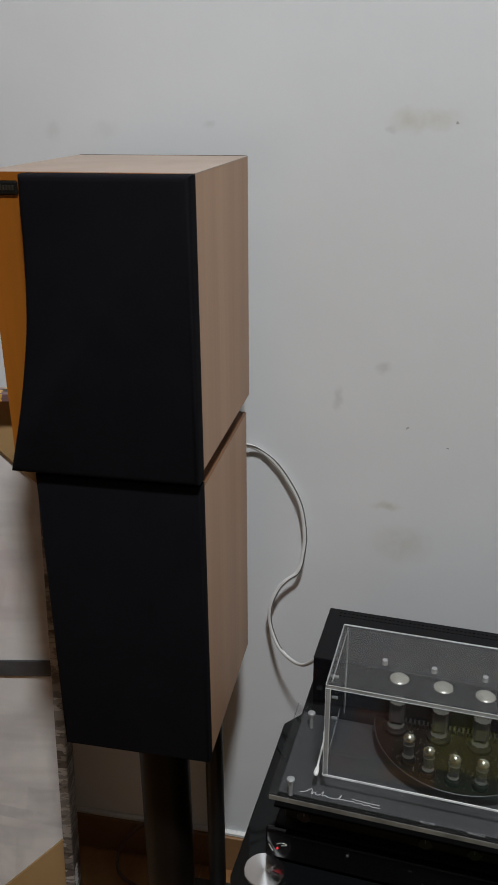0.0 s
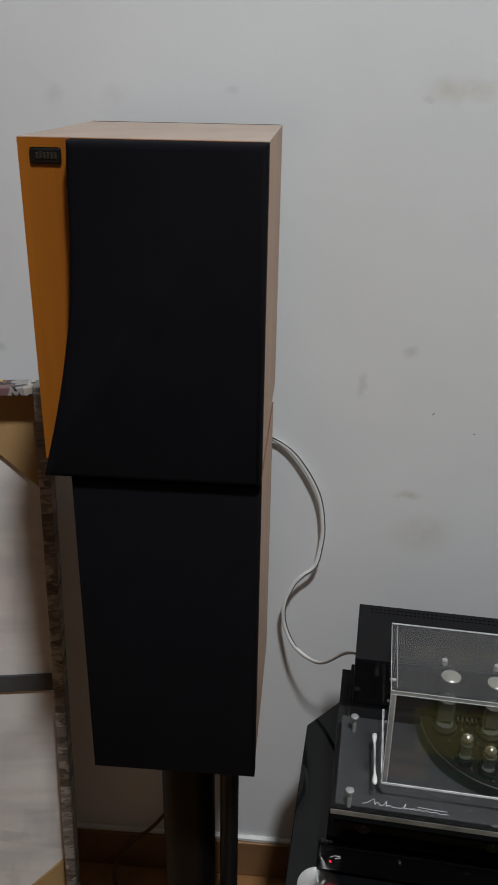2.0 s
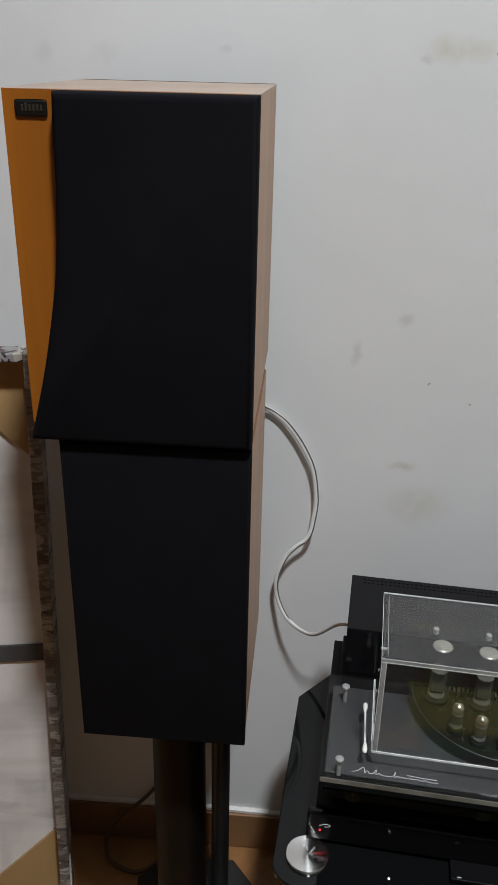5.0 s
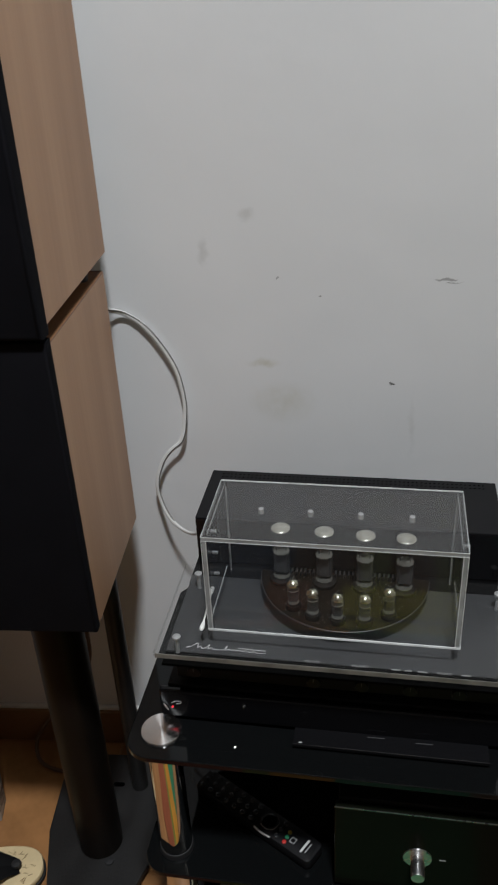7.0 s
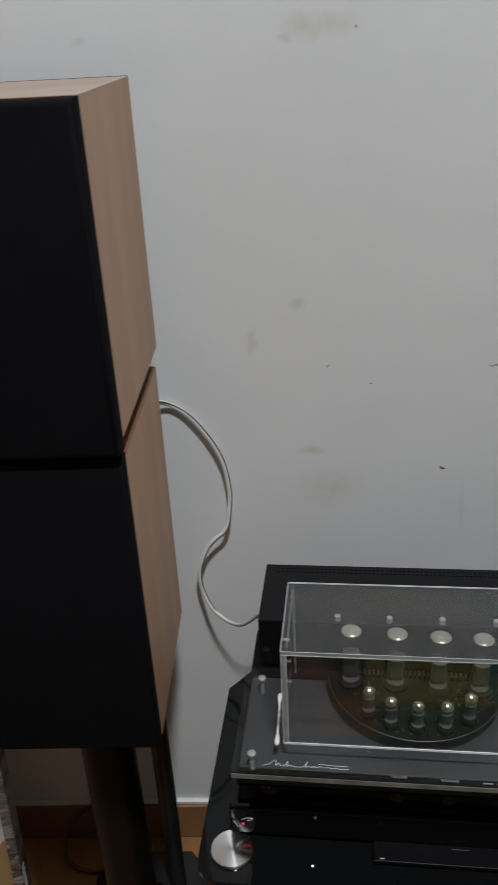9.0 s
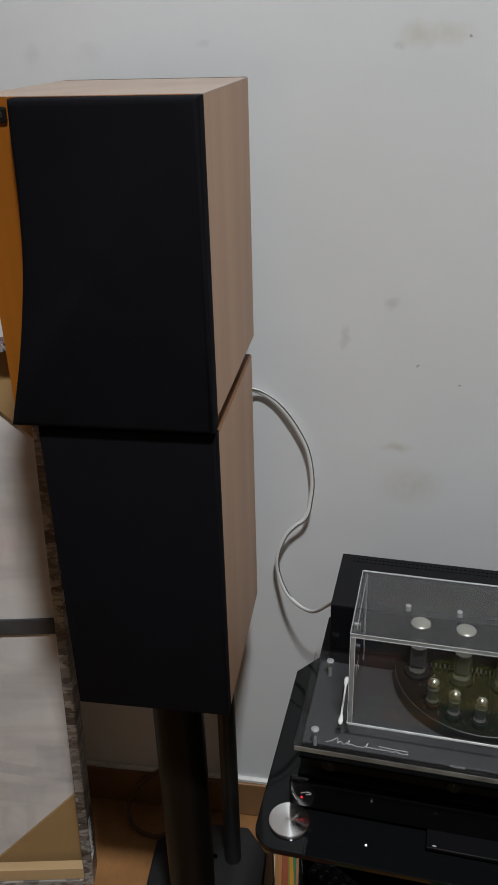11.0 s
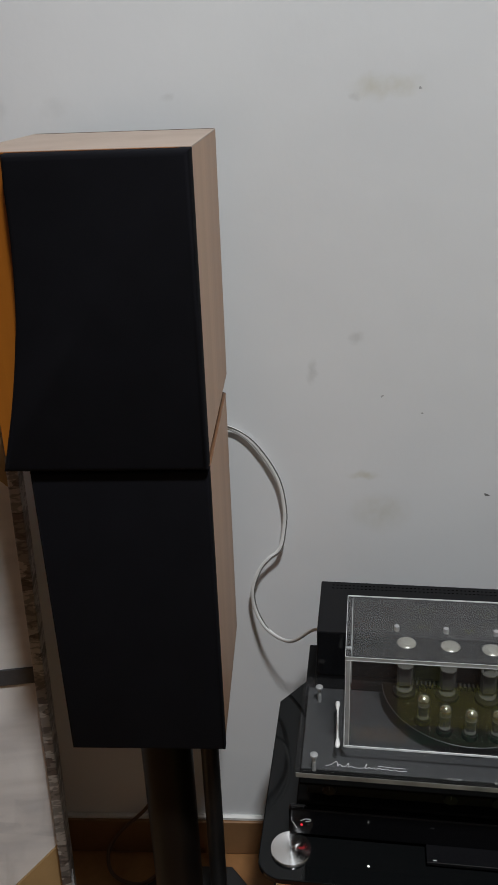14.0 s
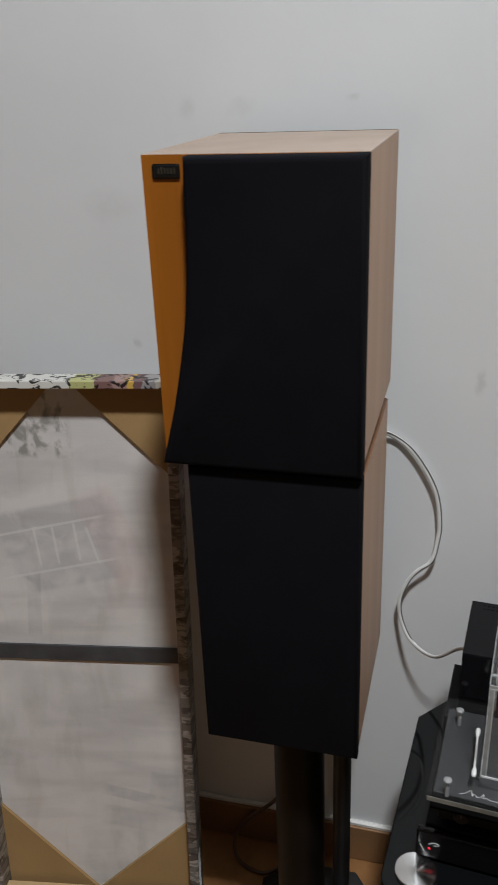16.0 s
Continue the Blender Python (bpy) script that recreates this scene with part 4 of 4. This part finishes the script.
for nm, bm in [("edge_gleam", e) for e in EDGES]:
    part(nm, bm, M_EDGE, top_pane, "pale strip standing in for the edge's gleam")
# Grey strips for the dimmer light seen within the edges.
for e in (box(CX0 + 0.0002, CX1 - 0.0002, CY0 - 0.0003, CY0 - 0.0001, CZ1 - CTH + q, CZ1 - q), box(CX0 - 0.0003, CX0 - 0.0001, CY0, CY1, CZ1 - CTH + q, CZ1 - q), box(CX1 + 0.0001, CX1 + 0.0003, CY0, CY1, CZ1 - CTH + q, CZ1 - q),
          box(CX0 + CTH, CX0 + CTH + 0.0006, CY0 + CTH, CY1 - CTH, CZ1, CZ1 + 0.0002), box(CX1 - CTH - 0.0006, CX1 - CTH, CY0 + CTH, CY1 - CTH, CZ1, CZ1 + 0.0002),
          box(CX0 + CTH + 0.0002, CX0 + CTH + 0.0010, CY1 - CTH - 0.0010, CY1 - CTH - 0.0002, CZ0, CZ1 - CTH), box(CX1 - CTH - 0.0010, CX1 - CTH - 0.0002, CY1 - CTH - 0.0010, CY1 - CTH - 0.0002, CZ0, CZ1 - CTH),
          box(CX0 + q, CX0 + CTH - q, CY0 - 0.0003, CY0 - 0.0001, CZ0, CZ1 - CTH), box(CX1 - CTH + q, CX1 - q, CY0 - 0.0003, CY0 - 0.0001, CZ0, CZ1 - CTH)):
    part("edge_gleam_dim", e, M_EDGEDIM, top_pane, "grey strip standing in for light inside the edge")
for hx in (-0.071, -0.014, 0.043, 0.100):
    part("vent_plug", turned([(0.0032, -0.0046), (0.0032, 0.0014), (0.0026, 0.0020), (0.0003, 0.0020)], hx, 0.808, CZ1, 16), M_PLUG, top_pane, "small white vent plug", smooth=True)
for side_x, pane in ((CX0, cover_parts[2]), (CX1, cover_parts[3])):
    for hz in (0.728, 0.697, 0.666):
        part("side_hole", turned([(0.0019, -0.0003), (0.0019, CTH + 0.0003)], side_x, 0.797, hz, 12, "X"), M_EDGEDIM, pane, smooth=True)

# valve board and valves
part("valve_board", slab([(0.022 + 0.105 * math.cos(radians(a)), 0.866 + 0.105 * math.sin(radians(a))) for a in range(180, 361, 5)], PZ + 0.0002, PZ + 0.0016), M_RING, amp, "round dark valve board")
part("board_rim", hose([(0.022 + 0.1055 * math.cos(radians(a)), 0.866 + 0.1055 * math.sin(radians(a)), PZ + 0.0012) for a in range(182, 359, 8)], 0.0006, 0.0006, 3, 6), M_PLATE, amp, "pale rim line")
rng = random.Random(4)
dots = []
for i in range(150):
    a, r = radians(rng.uniform(188, 352)), rng.uniform(0.05, 0.100)
    dots.append(turned([(0.0006, 0.0), (0.0005, 0.0005)], 0.022 + r * math.cos(a), 0.866 + r * math.sin(a), PZ + 0.0016, 6))
tagged(part("solder_points", joined(*dots), M_SOLDER, amp, "small bright solder points"), kind="stuff")
slots = []
for i in range(26):
    sx = -0.045 + i * 0.0055
    slots.append(box(sx, sx + 0.0022, 0.858, 0.866, PZ + 0.0016, PZ + 0.0075))
part("cooling_comb", joined(*slots), M_RUBBER, amp, "black cooling comb")


def big_valve(x, y):
    z = PZ + 0.0016
    v = part("output_valve", turned([(0.0152, 0.0), (0.0156, 0.002), (0.0148, 0.0042), (0.0128, 0.0052)], x, y, z, 32), M_BAKE, amp, "large glass output valve", smooth=True)
    g = part("glass_envelope", turned([(0.0113, 0.0045), (0.0118, 0.008), (0.0118, 0.058), (0.0114, 0.064), (0.0108, 0.070), (0.0122, 0.0750), (0.0124, 0.0778), (0.0100, 0.0806), (0.0045, 0.0820), (0.0006, 0.0823)], x, y, z, 32), M_GLASS, v, smooth=True)
    g.visible_shadow = False
    part("getter", turned([(0.0117, 0.0781), (0.0110, 0.0789), (0.0085, 0.0801), (0.0072, 0.0801), (0.0066, 0.0808), (0.0030, 0.0813), (0.0004, 0.0814)], x, y, z, 32, cap=False), M_GETTERD, v, "silver getter dome", smooth=True)
    part("anode", joined(box(x - 0.0080, x + 0.0080, y - 0.0042, y + 0.0042, z + 0.012, z + 0.041, 0.002), box(x - 0.0096, x + 0.0096, y - 0.0008, y + 0.0008, z + 0.013, z + 0.040)), M_PLATE, v, "grey anode")
    for mz in (0.0070, 0.0440):
        tooth = slab([((x + r * math.cos(a)), (y + r * math.sin(a))) for k in range(40) for a, r in [(k * math.pi / 20, 0.0108 if k % 4 < 2 else 0.0098)]], z + mz, z + mz + 0.0007)
        part("mica_disc", tooth, M_MICA, v, "pale toothed spacer")
    part("support_rod", joined(*[turned([(0.0006, 0.0055), (0.0006, 0.050)], x + dx, y, z, 8) for dx in (-0.0062, 0.0062)]), M_PLATE, v)


def small_valve(x, y):
    z = PZ + 0.0016
    v = part("small_valve", turned([(0.0095, 0.0), (0.0098, 0.004), (0.0086, 0.006)], x, y, z, 24), M_BAKE, amp, "small glass valve", smooth=True)
    g = part("glass_envelope", turned([(0.0078, 0.004), (0.0082, 0.008), (0.0082, 0.034), (0.0072, 0.0385), (0.0042, 0.0412), (0.0018, 0.0430), (0.0011, 0.0458), (0.0003, 0.0466)], x, y, z, 24), M_GLASS, v, smooth=True)
    g.visible_shadow = False
    part("getter", turned([(0.0077, 0.0340), (0.0076, 0.0352), (0.0068, 0.0378), (0.0038, 0.0405), (0.0006, 0.0415)], x, y, z, 24, cap=False), M_GETTER, v, "silver getter cap", smooth=True)
    part("anode", joined(box(x - 0.0050, x + 0.0050, y - 0.0028, y + 0.0028, z + 0.010, z + 0.026, 0.0012), box(x - 0.0062, x + 0.0062, y - 0.0005, y + 0.0005, z + 0.011, z + 0.025)), M_PLATE, v, "grey anode")
    for mz in (0.0085, 0.0270):
        part("mica_disc", turned([(0.0072, mz), (0.0072, mz + 0.0007)], x, y, z, 12), M_MICA, v)


for vx, vy in ((-0.0555, 0.850), (-0.0020, 0.8475), (0.0478, 0.8445), (0.0960, 0.8430)):
    big_valve(vx, vy)
for vx, vy in ((-0.0350, 0.798), (-0.0102, 0.783), (0.0193, 0.778), (0.0507, 0.779), (0.0784, 0.794)):
    small_valve(vx, vy)

# silk-screen on the acrylic plate
SIG = [(-0.1500, 0.7165), (-0.1440, 0.7185), (-0.1375, 0.7235), (-0.1362, 0.7170), (-0.1345, 0.7195), (-0.1320, 0.7190), (-0.1310, 0.7168), (-0.1270, 0.7178), (-0.1235, 0.7225), (-0.1240, 0.7168), (-0.1205, 0.7185), (-0.1175, 0.7168), (-0.1120, 0.7166), (-0.1060, 0.7175), (-0.1025, 0.7230), (-0.1040, 0.7168), (-0.0995, 0.7185), (-0.0975, 0.7168), (-0.0945, 0.7185), (-0.0925, 0.7168), (-0.0880, 0.7184), (-0.0850, 0.7170), (-0.0800, 0.7182), (-0.0760, 0.7166), (-0.0705, 0.7178), (-0.0660, 0.7164), (-0.0570, 0.7170)]
part("script_flourish", hose([(x, 0.7166 + (y - 0.7166) * 1.15, PZ + 0.0004) for x, y in SIG], 0.00036, 0.0003, 5, 6, (0, 0, 1)), M_INK, amp, "white handwritten maker's flourish")
part("flourish_bar", hose([(-0.090, 0.7218, PZ + 0.0004), (-0.075, 0.7208, PZ + 0.0004), (-0.058, 0.7205, PZ + 0.0004)], 0.0004, 0.0003, 5, 6, (0, 0, 1)), M_INK, amp)
writing("volume_word", "VOLUME", 0.0042, pose(-0.004, 0.7105, PZ + 0.0003), M_INKDIM, amp, "small white word")
writing("balance_word", "BALANCE", 0.0042, pose(0.049, 0.7095, PZ + 0.0003), M_INKDIM, amp, "small white word")
writing("phono_word", "PHONO", 0.0042, pose(0.140, 0.7088, PZ + 0.0003), M_INKDIM, amp, "small white word")
for bx, w in ((0.088, 0.010), (0.1015, 0.007), (0.1165, 0.010), (0.163, 0.010)):
    part("small_print", box(bx - w / 2, bx + w / 2, 0.7080, 0.7093, PZ + 0.0001, PZ + 0.0005), M_INKDIM, amp, "tiny white print")
for i in range(6):
    dx, dy = rng.uniform(-0.12, 0.16), rng.uniform(0.722, 0.745)
    part("dust_speck", turned([(0.0004, 0.0), (0.0003, 0.0003)], dx, dy, PZ + 0.0001, 6), M_WHITE, amp)

bud = thing("cotton_bud", (-0.138, 0.783, PZ), RY, "white cotton bud lying against the acrylic cover", "cotton bud")
BUD = [(-0.1395, 0.819, PZ + 0.0034), (-0.1385, 0.782, PZ + 0.003), (-0.1375, 0.746, PZ + 0.0032)]
part("stick", hose(BUD, 0.0012, 0.0012, 4, 8, (0, 0, 1)), M_WHITE, bud, smooth=True)
for a, s in ((BUD[0], 1), (BUD[2], -1)):
    part("cotton_tip", moved(turned([(0.0011, -0.013), (0.0022, -0.009), (0.0030, -0.003), (0.0026, 0.001), (0.0010, 0.003), (0.0002, 0.0033)], 0, 0, 0, 14, "Y"), Matrix.Translation(a) @ (Matrix.Identity(4) if s > 0 else Matrix.Rotation(math.pi, 4, "Z"))), M_WHITE, bud, "fluffy cotton tip", smooth=True)

# middle shelf
remote = thing("remote_control", (-0.088, 0.763, ZM), RY, "black remote control with coloured buttons", "remote control")
RA = math.atan2(0.704 - 0.808, 0.007 + 0.173)
RM = Matrix.Translation((-0.088, 0.763, ZM)) @ Matrix.Rotation(RA, 4, "Z")
part("case", moved(slab(rounded(-0.102, 0.100, -0.0185, 0.0185, 0.008), 0.0, 0.018, 0.004), RM), M_REM, remote, "black plastic case", smooth=True)
for i in range(10):
    for j in range(3):
        if 6 < i < 9:
            continue
        part("button", moved(turned([(0.0038, 0.0172), (0.0038, 0.0192), (0.0030, 0.0202), (0.0012, 0.0206), (0.0002, 0.0207)], -0.093 + 0.0150 * i, -0.0112 + 0.0112 * j, 0, 14), RM), M_BTN, remote, smooth=True)
part("ring_pad", moved(turned([(0.0125, 0.0175), (0.0125, 0.0202), (0.0105, 0.0206), (0.0095, 0.0180)], 0.022, 0, 0, 28), RM), M_BTN, remote, "ring pad", smooth=True)
part("ring_line", moved(turned([(0.0128, 0.0185), (0.0128, 0.0196)], 0.022, 0, 0, 28, cap=False), RM), M_SILVER, remote, "thin bright ring")
for k, m_ in enumerate((M_RED, M_GRN, M_YEL)):
    part("colour_button", moved(turned([(0.0028, 0.0175), (0.0028, 0.0196), (0.0020, 0.0202), (0.0003, 0.0203)], 0.056 - 0.001 * k, -0.0125 + 0.0080 * k, 0, 14), RM), m_, remote, "coloured button", smooth=True)
part("outlined_key", moved(joined(box(0.0605, 0.0680, -0.0075, -0.0069, 0.0179, 0.0184), box(0.0605, 0.0680, 0.0001, 0.0007, 0.0179, 0.0184), box(0.0605, 0.0611, -0.0069, 0.0001, 0.0179, 0.0184), box(0.0674, 0.0680, -0.0069, 0.0001, 0.0179, 0.0184)), RM), M_INK, remote, "white key outline")
part("silver_arc", moved(hose([(0.008, -0.0178, 0.0165), (0.022, -0.0192, 0.0165), (0.036, -0.0178, 0.0165)], 0.0007, 0.0012, 6, 8), RM), M_SILVER, remote, "thin silver arc on the case edge", smooth=True)
part("maker_bar", moved(box(0.080, 0.0832, -0.011, 0.010, 0.0179, 0.0183), RM), M_INK, remote, "white bar of print")
part("small_bar", moved(box(0.0862, 0.0880, -0.008, 0.007, 0.0179, 0.0183), RM), M_INKDIM, remote)

unit = thing("integrated_amplifier", (0.24, 0.82, ZM), RY, "black hi-fi unit with dark glossy front and chrome knob", "amplifier")
UX0, UX1, UF, UT = 0.024, 0.455, 0.684, 0.412
part("body", box(UX0 + 0.004, UX1 - 0.004, UF + 0.012, 0.97, ZM + 0.010, UT + 0.006, 0.002), M_AMP, unit)
part("front_panel", box(UX0, UX1, UF, UF + 0.0118, ZM + 0.006, UT, 0.0015), M_GREEN, unit, "dark green-black glossy front panel")
part("front_trim", box(UX0, UX1, UF + 0.0005, UF + 0.0018, UT + 0.0002, UT + 0.0008), M_ALU, unit, "thin bright top trim")
knob = part("volume_knob", turned([(0.0085, 0.0), (0.0085, -0.026), (0.0078, -0.028), (0.0003, -0.0285)], 0.126, UF, 0.336, 32, "Y"), M_ALU, unit, "chrome volume knob", smooth=True)
part("knob_surround", turned([(0.0175, 0.0), (0.0172, -0.0016), (0.0003, -0.0018)], 0.126, UF, 0.336, 40, "Y"), M_ALU, knob, "round metal surround", smooth=True)
part("front_dash", box(0.152, 0.160, UF - 0.0004, UF + 0.0002, 0.335, 0.3362), M_INK, unit)
for fx in (0.06, 0.42):
    for fy in (0.72, 0.93):
        part("foot", turned([(0.015, 0.0), (0.016, 0.0105)], fx, fy, ZM, 20), M_RUBBER, unit, smooth=True)

# lower shelf
spindle = thing("disc_spindle", (-0.095, 0.765, ZB), RY, "stack of blank discs on a spindle", "disc stack")
part("tray", turned([(0.064, 0.0), (0.064, 0.006), (0.060, 0.008)], -0.095, 0.765, ZB, 40), M_RUBBER, spindle, smooth=True)
for i in range(8):
    part("disc", turned([(0.0600, 0.0), (0.0600, 0.0012)], -0.095, 0.765, ZB + 0.008 + i * 0.0042, 48), M_DISC, spindle)
part("spindle_pin", turned([(0.0215, 0.0), (0.0215, 0.0012), (0.0165, 0.0014), (0.0160, 0.0026), (0.0151, 0.0026)], -0.095, 0.765, ZB + 0.008 + 7 * 0.0042 + 0.0013, 28), M_RUBBER, spindle, "dark hub ring", smooth=True)
part("hub_cap", turned([(0.0150, 0.0), (0.0150, 0.0015), (0.0120, 0.0022), (0.0003, 0.0022)], -0.095, 0.765, ZB + 0.008 + 7 * 0.0042 + 0.0026, 28), M_HUB, spindle, "amber-brown hub cap", smooth=True)

deck = thing("silver_hifi_unit", (0.25, 0.85, ZB), RY, "silver metal hi-fi unit on the lowest shelf", "hi-fi unit")
part("body", box(0.047, 0.475, 0.688, 0.98, ZB + 0.008, ZB + 0.192, 0.002), M_WHITEMETAL, deck)
part("front_panel", box(0.045, 0.477, 0.676, 0.6878, ZB + 0.006, ZB + 0.195, 0.003), M_WHITEMETAL, deck, "brushed aluminium front")
part("display_window", box(0.16, 0.30, 0.6752, 0.6758, ZB + 0.07, ZB + 0.11), M_GLOSS, deck, "black display window")
for fx in (0.08, 0.44):
    for fy in (0.77, 0.95):
        part("foot", turned([(0.015, 0.0), (0.015, 0.0085)], fx, fy, ZB, 16), M_RUBBER, deck, smooth=True)

# ---- rug in front of the rack ----
rug = thing("rug", (0.45, -0.30, 0.0), RY, "flat woven rug in olive with red, green and ochre stripes", "rug")
STRIPES = [(-0.40, 0.23, "rust"), (-0.17, 0.05, "olive"), (-0.12, 0.12, "ochre"), (0.0, 0.24, "teal"), (0.24, 0.08, "brown"), (0.32, 0.12, "teal"), (0.44, 0.11, "olive"), (0.55, 0.10, "ochre"), (0.65, 0.15, "brown"), (0.80, 0.12, "olive"), (0.92, 0.12, "navy"), (1.04, 0.11, "rust")]
DYES = {"rust": (0.24, 0.07, 0.035), "navy": (0.022, 0.035, 0.07), "olive": (0.16, 0.16, 0.035), "ochre": (0.42, 0.19, 0.03), "teal": (0.035, 0.15, 0.075), "brown": (0.09, 0.045, 0.02), "lime": (0.46, 0.43, 0.06), "aqua": (0.05, 0.33, 0.20)}
WOOL = {k: basic(k + "_wool", c, 0.95, vary=0.25, scale=30, fine=400, bump=0.3, spec=0.1) for k, c in DYES.items()}
for sx, sw, dye in STRIPES:
    part("stripe", slab([(sx, 0.05), (sx + sw, 0.05), (sx + sw, 0.52), (sx, 0.52)], 0.0003, 0.0085), WOOL[dye], rug, dye + " woven stripe")
for x0, x1, dye in ((-0.40, -0.20, "navy"), (-0.20, -0.10, "rust"), (-0.10, -0.02, "brown"), (-0.02, 0.25, "lime"), (0.25, 0.52, "aqua"), (0.52, 1.15, "lime")):
    part("field", slab([(x0, -0.10), (x1, -0.10), (x1, 0.0498), (x0, 0.0498)], 0.0003, 0.0085), WOOL[dye], rug, dye + " woven field")
for x0, x1, dye in ((-0.40, -0.15, "navy"), (-0.15, 0.02, "brown"), (0.02, 0.09, "olive"), (0.09, 0.20, "brown"), (0.20, 1.15, "olive")):
    part("field", slab([(x0, -0.95), (x1, -0.95), (x1, -0.1002), (x0, -0.1002)], 0.0003, 0.0085), WOOL[dye], rug, dye + " woven field")
for hy in (-0.953, 0.523):
    part("hem", hose([(-0.40, hy, 0.004), (0.4, hy, 0.004), (1.15, hy, 0.004)], 0.004, 0.004, 4, 8, (0, 0, 1)), WOOL["brown"], rug)

# ---- sandal on the floor ----
sandal = thing("flip_flop", (-0.50, 0.825, 0.0), 0, "worn cream flip-flop with black rubber strap", "flip-flop")
SM = Matrix.Translation((-0.521, 0.806, 0)) @ Matrix.Rotation(radians(19), 4, "Z")


def sole(scale, z0, z1, bevel):
    pts = []
    for i in range(48):
        a = 2 * math.pi * i / 48
        x = 0.133 * math.cos(a)
        half = 0.052 + 0.006 * math.cos(a) - 0.006 * math.exp(-((x + 0.01) / 0.03) ** 2)
        pts.append((x * scale, half * scale * math.copysign(abs(math.sin(a)) ** 0.8, math.sin(a))))
    return moved(slab(pts, z0, z1, bevel), SM)


part("outsole", sole(1.0, 0.0, 0.008, 0.001), M_RUBBER, sandal, "black outsole", smooth=True)
part("footbed", sole(0.985, 0.0082, 0.0205, 0.003), M_FOAM, sandal, "cream foam footbed", smooth=True)
for sgn in (1, -1):
    part("strap", moved(hose([(0.088, 0.0, 0.024), (0.066, 0.010 * sgn, 0.034), (0.030, 0.030 * sgn, 0.040), (-0.010, 0.046 * sgn, 0.030), (-0.03, 0.050 * sgn, 0.012)], 0.0140, 0.0020, 8, 10, (0, 0, 1)), SM), M_STRAP, sandal, "black rubber strap", smooth=True)
part("toe_post", moved(turned([(0.0045, 0.020), (0.0045, 0.028), (0.0085, 0.030), (0.0075, 0.034), (0.0005, 0.0352)], 0.089, 0, 0, 16), SM), M_RUBBER, sandal, smooth=True)
for i in range(22):
    a = rng.uniform(-1.5, 1.5)
    q = Matrix.Translation((0.122 * math.cos(a) * rng.uniform(0.80, 1.0), 0.050 * math.sin(a) * rng.uniform(0.8, 1), 0.0206)) @ Matrix.Rotation(rng.uniform(0, 3), 4, "Z")
    part("scuff", moved(slab([(0.0045 * rng.uniform(0.4, 1.5) * math.cos(t), 0.0006 * math.sin(t)) for t in [k * math.pi / 4 for k in range(8)]], 0.0, 0.0003), SM @ q), M_WEAR, sandal)

# ---- tiles ----
TS, GAP = 0.33, 0.0032
TILE_X, TILE_Y = -0.322, 0.787
tile_me = bpy.data.meshes.new("tile")
bm = box(-TS / 2 + GAP / 2, TS / 2 - GAP / 2, -TS / 2 + GAP / 2, TS / 2 - GAP / 2, -0.008, 0.0, 0.0012, 1)
bm.to_mesh(tile_me)
bm.free()
tile_me.materials.append(M_TILE)
for i in range(-9, 6):
    for j in range(-16, 2):
        cx, cy = TILE_X + (i + 0.5) * TS, TILE_Y + (j + 0.5) * TS
        if cx - TS / 2 < X0 or cx + TS / 2 > X1 + 0.1 or cy - TS / 2 < Y0 - 0.2 or cy > WALL_Y + 0.1:
            continue
        t = new("tile", tile_me)
        t.parent = floor
        t.location = (cx, cy, 0)
        t.rotation_euler = (0, 0, rng.choice((0, math.pi / 2, math.pi, -math.pi / 2)))
skirt_me = bpy.data.meshes.new("skirting_tile")
bm = box(-TS / 2 + 0.001, TS / 2 - 0.001, WALL_Y - 0.012, WALL_Y - 0.0032, 0.0005, 0.083, 0.002, 2)
bm.to_mesh(skirt_me)
bm.free()
skirt_me.materials.append(M_SKIRT)
for i in range(-9, 6):
    t = new("skirting_tile", skirt_me)
    t.parent = baseboard
    t.location = (TILE_X + 0.12 + i * TS, 0, 0)
part("filler_bead", hose([(X0 + 0.11 * i, WALL_Y - 0.003, 0.0875 + 0.0012 * math.sin(i * 2.1)) for i in range(46)], 0.0055, 0.0055, 2, 6), M_CAULK, baseboard, "white filler bead", smooth=True)
